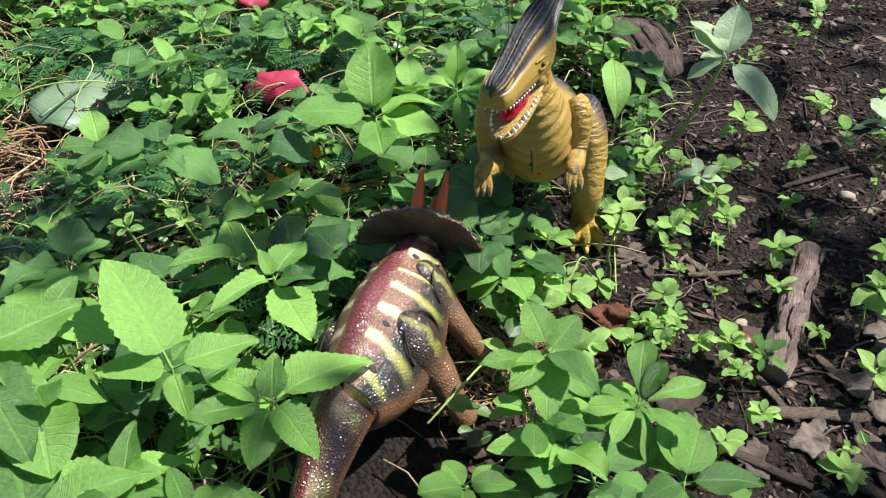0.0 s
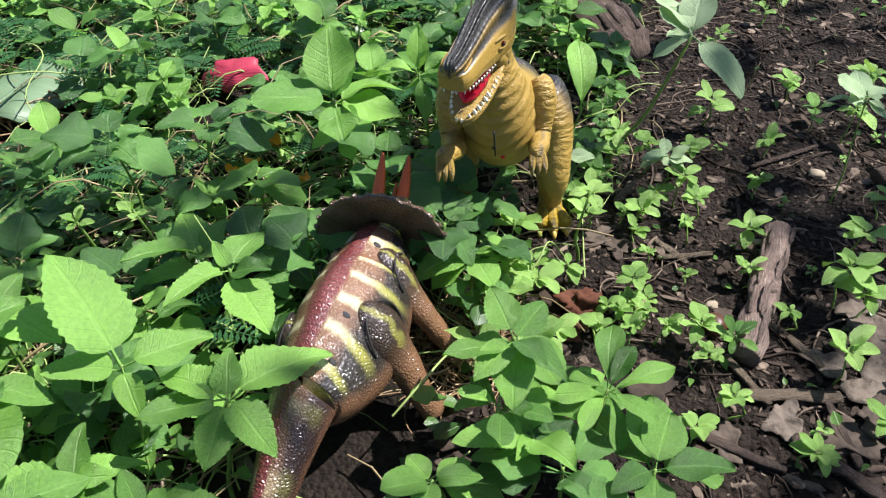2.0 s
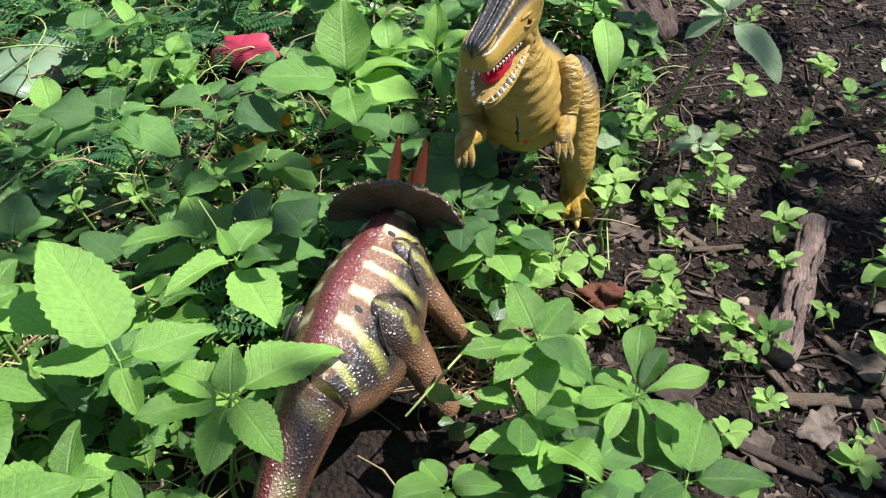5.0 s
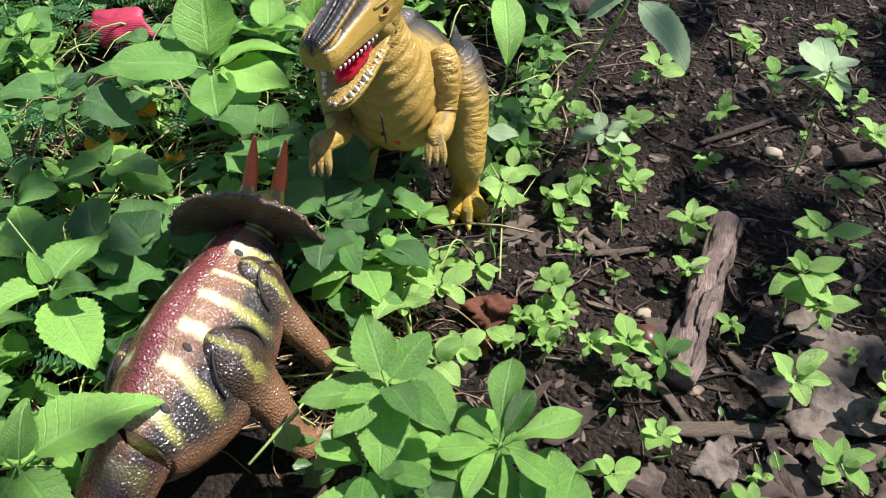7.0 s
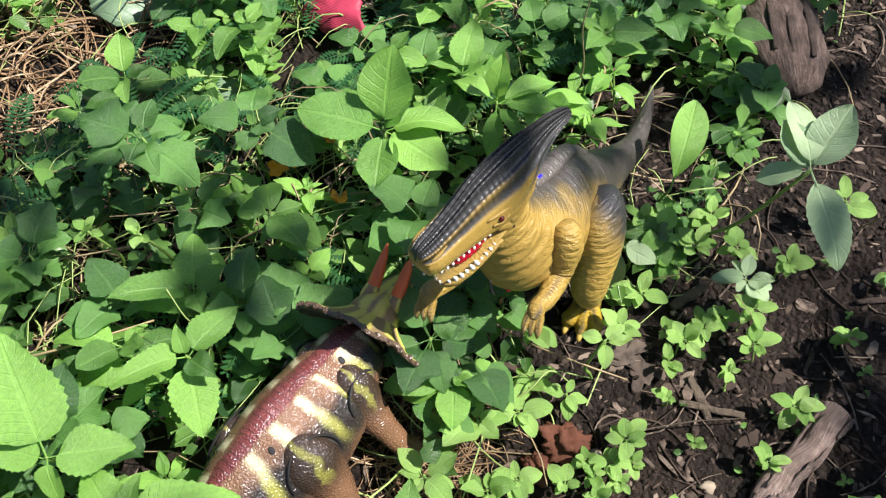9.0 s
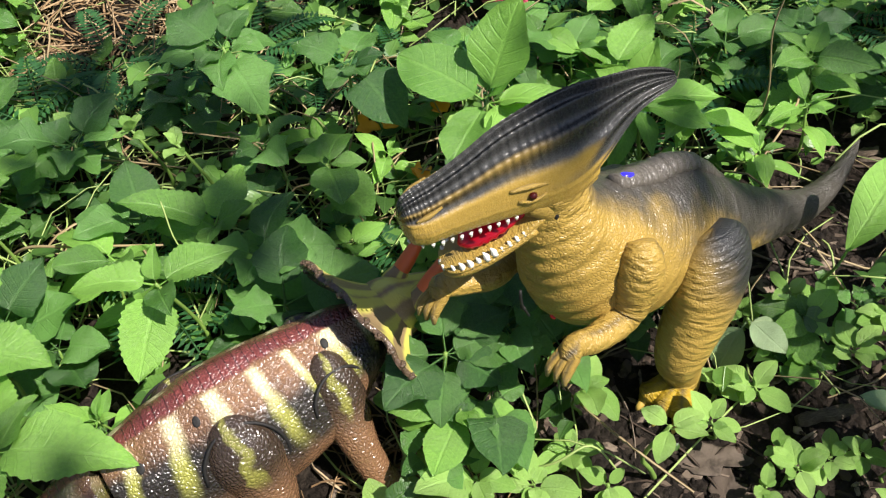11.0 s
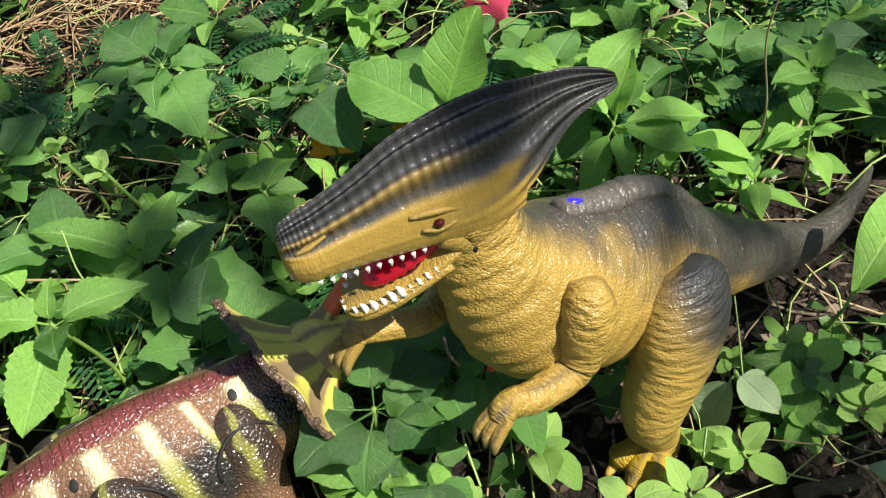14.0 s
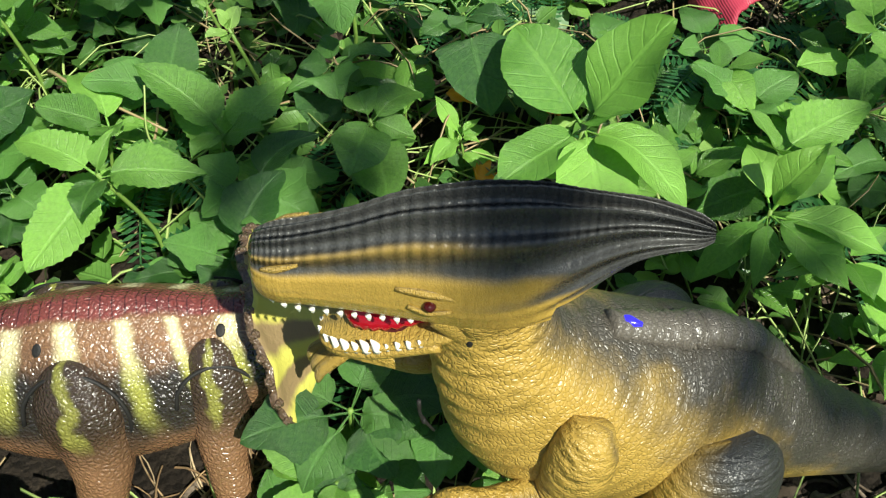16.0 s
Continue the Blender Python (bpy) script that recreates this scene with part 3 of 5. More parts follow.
    skull = hl((0.0668, 0.2560, 0.0060, 0.0080, 0.0060), (0.0640, 0.2560, 0.0115, 0.0135, 0.0112), (0.0570, 0.2560, 0.0148, 0.0168, 0.0122), (0.0476, 0.2570, 0.0156, 0.0188, 0.0125),
               (0.0300, 0.2580, 0.0165, 0.0258, 0.0140), (0.0120, 0.2590, 0.0182, 0.0350, 0.0155), (-0.0040, 0.2600, 0.0200, 0.0392, 0.0170), (-0.0180, 0.2610, 0.0205, 0.0412, 0.0190),
               (-0.0320, 0.2630, 0.0175, 0.0402, 0.0210), (-0.0440, 0.2680, 0.0125, 0.0338, 0.0235), (-0.0540, 0.2750, 0.0092, 0.0258, 0.0180), (-0.0640, 0.2820, 0.0078, 0.0176, 0.0092),
               (-0.0740, 0.2855, 0.0068, 0.0113, 0.0055), (-0.0830, 0.2868, 0.0055, 0.0062, 0.0044), (-0.0880, 0.2868, 0.0030, 0.0030, 0.0028))
    def crest_relief(u, v):
        top = min(1.0, max(0.0, 1.15 - abs(v - 0.5) * 3.6) * 1.6)
        return top * (0.085 * (abs(math.cos((v - 0.5) * math.pi * 14)) ** 3 - 0.4) + 0.005 * math.sin(u * 300)) * min(1, u * 6) + 0.10 * math.cos((v - 0.5) * 2 * math.pi * 14) * max(0, u - 0.52) * 2
    ring_n = 120
    rise = [q[0] for q in spline([(p[2],) for p in skull], 9)]
    bm = loft([(p[0], p[1], 0.26, *p[3:]) for p in skull], ring_n, 9, relief=crest_relief)
    bm.verts.ensure_lookup_table()
    for v, z in ((bm.verts[-2], rise[0]), (bm.verts[-1], rise[-1])):
        v.co.z += z - 0.26
    for k in range(len(bm.verts) - 2):                                # narrow towards the crest, boxy along the lips
        v = bm.verts[k]
        q, u = -math.cos(2 * math.pi * (k % ring_n) / ring_n), (k // ring_n) / (len(bm.verts) // ring_n)
        lat = (v.co - hc).dot(left)
        if q > 0:
            f = 1 - (0.42 if u < 0.55 else 0.42 * max(0.25, 1 - (u - 0.55) * 3)) * q
        else:
            f = min(1.7, (1 - q * q + 0.02) ** -0.40) if u < 0.62 else 1.0
        v.co += left * lat * (f - 1) + Vector((0, 0, rise[k // ring_n] - 0.26))
    head = part("head", bm, SKIN_HEAD, toy)
    for s in (1, -1):
        brow = [hd(0.013, s * 0.0164, 0.2665), hd(0.003, s * 0.0178, 0.2672), hd(-0.008, s * 0.0182, 0.2650)]
        part("brow", loft([(*q, r, r) for q, r in zip(brow, (0.0010, 0.0017, 0.0010))], 10, 4), SKIN_JAW, head)
        eye = part("eye", blob((0.0024, 0.0024, 0.0020), 1, 0.0), EYE_RED, head, "dark red eye")
        eye.location = hd(0.0015, s * 0.0192, 0.2612)
        lid = [hd(0.009, s * 0.0188, 0.2595), hd(0.002, s * 0.0200, 0.2580), hd(-0.006, s * 0.0202, 0.2600)]
        part("eyelid", loft([(*q, r, r) for q, r in zip(lid, (0.0008, 0.0011, 0.0008))], 8, 4), SKIN_JAW, head)
        cheek = [hd(0.000, s * 0.0142, 0.2470), hd(-0.011, s * 0.0132, 0.2385), hd(-0.016, s * 0.0105, 0.2300)]
        part("cheek", loft([(*q, r, r * 1.3) for q, r in zip(cheek, (0.0040, 0.0060, 0.0045))], 14, 5), SKIN_JAW, head)
        part("ear_hole", blob((0.0016, 0.0022, 0.0036), 2, 0.1), BLACK, head).location = hd(-0.0130, s * 0.0182, 0.2365)
        nostril = [hd(0.061, s * 0.0098, 0.2620), hd(0.055, s * 0.0109, 0.2645), hd(0.047, s * 0.0110, 0.2680)]
        part("nose_ridge", loft([(*q, r, r) for q, r in zip(nostril, (0.0008, 0.0015, 0.0006))], 8, 4), SKIN_JAW, head)
    # mouth: palate, lower jaw, tongue, teeth
    roof = hl((0.058, 0.2455, 0.0100, 0.002), (0.040, 0.2455, 0.0115, 0.003), (0.010, 0.2440, 0.0130, 0.004), (-0.006, 0.2430, 0.012, 0.003))
    part("palate", loft(roof, 20, 4), GUM, head)

    def jaw_line(t):
        """Along the lower jaw's rim: place of the centre and half its width."""
        a = -0.008 + 0.0560 * t
        return a, 0.2385 - 0.0300 * t, (0.0190 - 0.0025 * t) * math.sqrt(max(0.0, 1 - t ** 4)) + 0.0005
    jaw = loft(hl((-0.016, 0.2375, 0.012, 0.004, 0.008), (-0.006, 0.2370, 0.0185, 0.003, 0.0095), (0.010, 0.2287, 0.0182, 0.0015, 0.0085), (0.026, 0.2203, 0.0168, 0.0015, 0.0075), (0.039, 0.2133, 0.0138, 0.0015, 0.0065), (0.046, 0.2095, 0.0090, 0.0012, 0.0040), (0.0485, 0.2083, 0.0025, 0.0008, 0.0015)), 28, 6)
    jaw_part = part("lower_jaw", jaw, SKIN_JAW, toy, "ochre hinged lower jaw")
    part("jaw_lining", loft(hl((-0.008, 0.2385, 0.0150, 0.0012), (0.012, 0.2280, 0.0155, 0.0012), (0.030, 0.2184, 0.0140, 0.0012), (0.043, 0.2115, 0.0070, 0.0008)), 18, 4), GUM, jaw_part)
    part("tongue", loft(hl((-0.006, 0.2392, 0.0085, 0.0026), (0.010, 0.2335, 0.0115, 0.0042), (0.022, 0.2275, 0.0110, 0.0045), (0.032, 0.2222, 0.0075, 0.0036), (0.037, 0.2195, 0.0015, 0.0015)), 18, 5, relief=lambda u, v: 0.05 * math.sin(u * 60)), TONGUE, jaw_part, "glowing translucent red tongue")
    tooth = cone_mesh("tooth", 0.0046, 0.0019, 0.0007, 8, TOOTH)
    big = cone_mesh("tooth", 0.0080, 0.0026, 0.0012, 8, TOOTH)
    for s in (1, -1):
        for k in range(11):                    # lower row
            t = 0.24 + 0.075 * k
            a, z, w = jaw_line(t)
            m = Matrix.Translation(hd(a, s * (w - 0.0014), z - 0.0015)) @ Euler((s * -0.28 * left.y, 0.25, math.atan2(fwd.y, fwd.x))).to_matrix().to_4x4() @ Matrix.Scale(0.68 + 0.20 * math.sin(k * 2.1) ** 2, 4)
            shared("tooth", big if 3 < k < 10 else tooth, jaw_part, m)
        for k in range(12):                    # upper row
            a = 0.009 + 0.0051 * k
            w = 0.0158 - 0.045 * a if a < 0.050 else 0.0135 * math.sqrt(max(0.02, 1 - ((a - 0.050) / 0.0165) ** 2))
            z = 0.2452 - 0.0010 * math.sin(a * 60)
            m = Matrix.Translation(hd(a, s * w, z)) @ Euler((math.pi, 0.15, math.atan2(fwd.y, fwd.x))).to_matrix().to_4x4() @ Matrix.Diagonal((0.62, 0.50, 0.66 + 0.25 * math.sin(k * 1.7) ** 2, 1))
            shared("tooth", tooth, head, m)
    for s in (1, -1):
        gum = [hd(*(lambda q: (q[0], s * (q[2] - 0.0010), q[1] - 0.0040))(jaw_line(t))) for t in (0.12, 0.35, 0.6, 0.8, 0.92, 0.99)]
        part("lip", loft([(*q, 0.0019, 0.0024) for q in gum], 8, 4), SKIN_JAW, jaw_part)

    # arms
    for s, hand in ((1, (0.147, 0.706, 0.158)), (-1, (0.063, 0.690, 0.165))):
        sh = 0.113 + s * 0.041
        arm = part("arm", loft(L((sh - s * 0.004, 0.770, 0.199, 0.008, 0.008), (sh, 0.766, 0.192, 0.0125, 0.0125), (sh + s * 0.002, 0.763, 0.176, 0.0135, 0.0145), (sh + s * 0.001, 0.761, 0.160, 0.0125, 0.013), (sh, 0.755, 0.148, 0.0115, 0.0115),
                               (sh - s * 0.001, 0.742, 0.146, 0.0098, 0.0098), (sh - s * 0.003, 0.725, 0.152, 0.0082, 0.0085), (hand[0], hand[1] + 0.008, hand[2] - 0.001, 0.0072, 0.0082), (hand[0], hand[1] + 0.001, hand[2] - 0.001, 0.0068, 0.0075), (hand[0], hand[1] - 0.004, hand[2] - 0.002, 0.003, 0.003)), 20, 6, up=(s * 0.3, 0.6, 0.7), relief=lambda u, v: 0.02 * math.sin(u * 95)), SKIN_PLAIN, toy)
        for k, off in enumerate((-0.0042, 0.0, 0.0042)):
            f = [pt(hand[0] + off, hand[1] + 0.001, hand[2] - 0.002), pt(hand[0] + off * 1.3, hand[1] - 0.009, hand[2] - 0.006), pt(hand[0] + off * 1.4, hand[1] - 0.012, hand[2] - 0.0145)]
            part("finger", loft([(*q, r, r) for q, r in zip(f, (0.0036, 0.0032, 0.0012))], 8, 4), SKIN_PLAIN, arm)

    # legs and feet
    for s in (1, -1):
        cx = 0.127 + s * (0.046 if s > 0 else 0.040)
        dy = 0.0 if s > 0 else 0.012
        low = 0.0 if s > 0 else 0.016
        leg = part("leg", loft(L((cx - s * 0.006, 0.832 + dy, 0.161 - low, 0.010, 0.014), (cx - s * 0.002, 0.830 + dy, 0.152 - low, 0.0175, 0.026), (cx + s * 0.002, 0.826 + dy, 0.130 - low * 0.7, 0.0215, 0.0325), (cx + s * 0.004, 0.818 + dy, 0.106, 0.0215, 0.0300), (cx + s * 0.004, 0.806 + dy, 0.083, 0.0195, 0.0245),
                                 (cx + s * 0.005, 0.799 + dy, 0.064, 0.0170, 0.0195), (cx + s * 0.005, 0.803 + dy, 0.046, 0.0138, 0.0150), (cx + s * 0.006, 0.809 + dy, 0.030, 0.0125, 0.0140), (cx + s * 0.006, 0.808 + dy, 0.014, 0.0140, 0.0170), (cx + s * 0.006, 0.806 + dy, 0.003, 0.0125, 0.0150)), 28, 6, up=(0, 1, 0.01), relief=lambda u, v: 0.012 * math.sin(u * 130) + 0.02 * max(0, u - 0.5) * math.sin(u * 70)), SKIN_LEG, toy)
        for k, (dx, ln) in enumerate(((-0.010, 0.023), (0.001, 0.027), (0.011, 0.023))):
            toe = part("toe", loft(L((cx + s * 0.006 + dx * 0.4, 0.805 + dy, 0.016, 0.009, 0.012), (cx + s * 0.006 + dx, 0.790 + dy, 0.0135, 0.0088, 0.0118), (cx + s * 0.006 + dx * 1.25, 0.805 + dy - ln * 0.75, 0.0105, 0.0075, 0.0095), (cx + s * 0.006 + dx * 1.35, 0.805 + dy - ln, 0.006, 0.004, 0.005)), 14, 4), SKIN_FOOT, leg)
            c = [pt(cx + s * 0.006 + dx * 1.32, 0.807 + dy - ln, 0.009), pt(cx + s * 0.006 + dx * 1.4, 0.800 + dy - ln, 0.0065), pt(cx + s * 0.006 + dx * 1.45, 0.798 + dy - ln, 0.003)]
            part("claw", loft([(*q, r, r) for q, r in zip(c, (0.0034, 0.0026, 0.0006))], 8, 3), CLAW, leg)
    return toy


crested_toy()


# ---- the brown horned toy dinosaur ----
def horned_toy():
    toy = thing("toy_dinosaur", pose(-0.014, 0.565, 0, 0, 0, 74) @ pose(0, 0, 0, -11, 0, 0), "brown horned toy dinosaur with yellow bars and a scalloped frill", "toy dinosaur", "toy dinosaurs")
    def relief(u, v):
        d = abs(v - 0.5) * 2
        return 0.012 * max(0, 1 - d * 12) * (1 + math.sin(u * 150)) - 0.10 * math.sin(math.pi * min(1.0, d / 0.55)) + 0.05 * math.sin(math.pi * max(0.0, d - 0.5) / 0.5)
    trunk = [(-0.081, 0, 0.085, 0.0254, 0.026, 0.023), (-0.075, 0, 0.084, 0.0308, 0.032, 0.029), (-0.055, 0, 0.077, 0.0389, 0.047, 0.036), (-0.025, 0, 0.068, 0.0464, 0.059, 0.04), (0.01, 0, 0.065, 0.0491, 0.062, 0.04),
             (0.042, 0, 0.068, 0.0459, 0.058, 0.038), (0.068, 0, 0.075, 0.0405, 0.049, 0.036), (0.088, -0.002, 0.084, 0.0335, 0.036, 0.032), (0.104, -0.004, 0.088, 0.0275, 0.028, 0.027), (0.114, -0.005, 0.089, 0.0194, 0.018, 0.018)]
    body = part("body", loft(trunk, 48, 8, relief=relief), HIDE_BODY, toy)
    tail = [(-0.0795, 0, 0.0850, 0.0250, 0.0275, 0.0250), (-0.0840, 0.001, 0.0840, 0.0262, 0.0285, 0.0262), (-0.110, 0.003, 0.076, 0.0228, 0.0245, 0.022), (-0.145, 0.007, 0.060, 0.0178, 0.0192, 0.017), (-0.180, 0.012, 0.041, 0.0130, 0.0135, 0.0125), (-0.215, 0.018, 0.025, 0.0080, 0.0085, 0.0075), (-0.246, 0.024, 0.016, 0.002, 0.002, 0.002)]
    tail_part = part("tail", loft(tail, 34, 6, relief=relief), HIDE_TAIL, toy)
    spike = cone_mesh("ridge_plate", 0.0055, 0.0030, -0.002, 6, HIDE_TAIL)
    for k in range(14):
        t = k / 13
        x = -0.0845 - 0.105 * t
        y = float(np.interp(-x, [-q[0] for q in tail], [q[1] for q in tail]))
        z = float(np.interp(-x, [-q[0] for q in tail], [q[2] + q[4] for q in tail]))
        shared("ridge_plate", spike, tail_part, Matrix.Translation((x, y, z - 0.001)) @ Matrix.Diagonal((1, 0.6, 1 - 0.4 * t, 1)))
    # screw holes in the flank
    for x, lean in ((0.075, 33), (-0.016, 27), (-0.060, 46)):
        xs, tilt = [p[0] for p in trunk], radians(lean)
        y = float(np.interp(x, xs, [p[1] for p in trunk])) - 0.915 * math.sin(tilt) * float(np.interp(x, xs, [p[3] for p in trunk]))
        z = float(np.interp(x, xs, [p[2] for p in trunk])) + 0.915 * math.cos(tilt) * float(np.interp(x, xs, [p[4] for p in trunk]))
        near = min(body.data.vertices, key=lambda q: (q.co - Vector((x, y, z))).length)
        hole = part("screw_hole", blob((0.0038, 0.0026, 0.0005), 1, 0.04), BLACK, body, "dark recessed screw hole")
        hole.matrix_basis = Matrix.Translation(near.co) @ near.normal.to_track_quat("Z", "X").to_matrix().to_4x4()
    # legs: a round joint set into the flank, a knee and a column to the ground
    for s, x, front in ((-1, 0.070, True), (1, 0.070, True), (-1, -0.002, False), (1, -0.020, False)):
        r = 0.0185 if front else 0.0245
        y0, sole = (0.026 if front else 0.032), (-0.008 if s < 0 else 0.009)
        out = [(o if s < 0 else o * 0.86) for o in ((0.022, 0.028, 0.036, 0.046, 0.056, 0.060) if front else (0.028, 0.034, 0.040, 0.049, 0.059, 0.063))]
        fore = (0.0, 0.0, -0.002, -0.003, -0.001, 0.003) if front else (0.0, 0.001, 0.003, 0.002, -0.004, -0.002)
        wide = (0.72, 0.98, 0.90, 0.68, 0.60, 0.66) if front else (0.72, 1.02, 0.92, 0.66, 0.50, 0.54)
        high = (0.100, 0.084, 0.063, 0.043, 0.018, 0.004)
        rings = [(x, s * (y0 - 0.010), 0.105, r * 0.30, r * 0.30)]
        rings += [(x + f, s * o, h + sole * (1 - h / 0.11), r * w * (0.84 if h < 0.06 else 0.74), r * w) for o, f, w, h in zip(out, fore, wide, high)]
        rings.append((x + fore[-1], s * out[-1], sole, r * wide[-1] * 0.74, r * wide[-1] * 0.9))
        leg = part("leg", loft(rings, 30, 6, up=(1, 0, 0.02), relief=lambda u, v: 0.012 * math.sin(u * 60)), HIDE_LEG, toy)
        seam = []
        for k in range(9):
            a = radians(-70 + 250 * k / 8)
            z, xx = 0.080 + r * 1.12 * math.sin(a), x + r * 1.12 * math.cos(a)
            hw = float(np.interp(xx, [q[0] for q in trunk], [q[3] for q in trunk]))
            cz, up = (float(np.interp(xx, [q[0] for q in trunk], [q[i] for q in trunk])) for i in (2, 4))
            seam.append(Vector((xx, s * hw * math.sqrt(max(0.05, 1 - ((z - cz) / up) ** 2)) * 0.95, z)))
        part("joint_seam", tube(seam, 0.0011, 0.0011, 6, 3), BLACK, leg)
        for k in (-1, 0, 1):
            part("toe", blob((0.0050, 0.0040, 0.0042), 2, 0.08), HIDE_PLAIN, leg).location = (x + fore[-1] + r * wide[-1] * 0.88, s * out[-1] + k * 0.0068, sole + 0.004)
    # head: a group tilted with the frill
    hm = pose(0.106, -0.005, 0.090, 0, 0, 8) @ pose(0, 0, 0, 16, 0, 0)
    skull = [(0.004, 0, 0.004, 0.012, 0.014, 0.012), (0.018, 0, 0.004, 0.0235, 0.025, 0.023), (0.036, 0, -0.002, 0.021, 0.021, 0.020), (0.056, 0, -0.010, 0.0165, 0.0155, 0.0155), (0.076, 0, -0.019, 0.0115, 0.0105, 0.011), (0.090, 0, -0.026, 0.006, 0.005, 0.006), (0.095, 0, -0.029, 0.0015, 0.0015, 0.0015)]
    head = part("head", loft(skull, 30, 6), SKULL, toy, "yellow and tan painted face")
    head.matrix_basis = hm
    # frill: a thick scalloped fan leaning backward
    bm = bmesh.new()
    uvl = bm.loops.layers.uv.verify()
    na, nr = 78, 7
    layers = []
    for side in (0, 1):
        rows = []
        for i in range(nr + 1):
            r = i / nr
            row = []
            for k in range(na + 1):
                a = radians(-10 + 200 * k / na)
                scal = 1 + (0.055 * abs(math.sin(k / na * math.pi * 17)) - 0.02) * max(0, (r - 0.75) * 4)
                R = 0.017 + (0.041 + 0.002 * abs(math.cos(a))) * r * scal
                cup = (0.030 * (1 - r) ** 1.7 + 0.002 if side else 0.010 * (1 - r) - 0.002) + 0.0016 * math.sin(a * 9) * r
                row.append(bm.verts.new((cup - 0.20 * R * math.sin(a), math.cos(a) * R, math.sin(a) * R + 0.002)))
            rows.append(row)
        layers.append(rows)
    def quad(a, b, c, d, uvs):
        f = bm.faces.new((a, b, c, d))
        for loop, q in zip(f.loops, uvs):
            loop[uvl].uv = q
    for side in (0, 1):
        g = layers[side]
        for i in range(nr):
            for k in range(na):
                quad(g[i][k], g[i + 1][k], g[i + 1][k + 1], g[i][k + 1], [(i / nr, k / na), ((i + 1) / nr, k / na), ((i + 1) / nr, (k + 1) / na), (i / nr, (k + 1) / na)])
    for k in range(na):
        for i in (0, nr):
            quad(layers[0][i][k], layers[0][i][k + 1], layers[1][i][k + 1], layers[1][i][k], [(i / nr, k / na)] * 4)
    for i in range(nr):
        for k in (0, na):
            quad(layers[0][i][k], layers[1][i][k], layers[1][i + 1][k], layers[0][i + 1][k], [(i / nr, 0)] * 4)
    bmesh.ops.recalc_face_normals(bm, faces=bm.faces)
    frill = part("frill", bm, HIDE_FRILL, head, "dark brown scalloped neck frill")
    frill.data.materials.append(SKULL)
    for f in frill.data.polygons:
        f.material_index = 1 if f.index >= na * nr and f.index < 2 * na * nr else 0
    knob = blob((0.0032, 0.0030, 0.0030), 4, 0.1, 1)
    tip = bpy.data.meshes.new("frill_knob")
    knob.to_mesh(tip)
    knob.free()
    tip.materials.append(HIDE_FRILL)
    for k in range(17):
        a = radians(-10 + 200 * (k + 0.5) / 17)
        R = 0.0585 + 0.002 * abs(math.cos(a))
        shared("frill_knob", tip, frill, Matrix.Translation((0.0 - 0.20 * R * math.sin(a), math.cos(a) * R, math.sin(a) * R + 0.002)))
    for y in (0.0118, -0.0118):
        brow = part("horn_base", loft([(0.030, y * 0.9, 0.004, 0.0075, 0.0075), (0.038, y, 0.012, 0.0085, 0.0085), (0.046, y, 0.019, 0.0062, 0.0062)], 14, 4, up=(1, 0, 0)), SKULL, head)
        part("horn", loft([(0.044, y, 0.017, 0.0062, 0.0062), (0.053, y, 0.026, 0.0056, 0.0056), (0.063, y * 1.03, 0.037, 0.0040, 0.0040), (0.072, y * 1.05, 0.050, 0.0012, 0.0012)], 14, 4, up=(1, 0, 0)), HORN, head, "orange pointed horn")
    part("horn", loft([(0.072, 0, -0.012, 0.0042, 0.0042), (0.080, 0, -0.003, 0.0030, 0.0030), (0.086, 0, 0.008, 0.0008, 0.0008)], 12, 4, up=(1, 0, 0)), HORN, head, "short orange nose horn")
    for s in (1, -1):
        part("eye", blob((0.0030, 0.0022, 0.0028), 1, 0.0), BLACK, head, "glossy black eye").location = (0.036, s * 0.0205, 0.004)
    part("lower_jaw", loft([(0.010, 0, -0.016, 0.018, 0.008), (0.040, 0, -0.023, 0.014, 0.007), (0.068, 0, -0.030, 0.009, 0.005), (0.084, 0, -0.034, 0.003, 0.002)], 20, 4), HIDE_PLAIN, head)
    return toy


horned_toy()

# ---- plants placed one by one ----
WEEDS = "weeds"
PLACED = []                                                           # crowns of the plants placed one by one


def rooted(x, y):
    return Vector((x, y, ground_height(x, y)))


def stem_curve(a, b, r0=0.0022, r1=0.0014, bow=0.012, seed=0):
    rnd = random.Random(seed)
    mid = (a + b) / 2 + Vector((rnd.uniform(-bow, bow), rnd.uniform(-bow, bow), 0))
    return tube([a, (a + mid) / 2 + Vector((rnd.uniform(-bow, bow) / 3, 0, 0)), mid, b], r0, r1)


def hero(top, foot, kind, tips, label, pair=True, seed=0, stem=STEM, name="weed", r=0.0022):
    """A plant with its crown at top, rooted below foot (x, y), and one leaf for each (tip offset, variant)."""
    rnd = random.Random(seed)
    base = rooted(*foot)
    if name == "weed":
        PLACED.append((top[0], top[1]))
    ob = thing(name, Matrix.Translation(base), label, "weed", WEEDS)
    t = Vector(top) - base
    part("stem", stem_curve(Vector((0, 0, -0.004)), t, r, r * 0.6, seed=seed), stem, ob)
    for k, (dx, dy, dz) in enumerate(tips):
        leaf_to(ob, kind, t - Vector((0, 0, rnd.uniform(0, 0.006))), t + Vector((dx, dy, dz)), k + seed, rnd.uniform(-14, 14))
    return ob


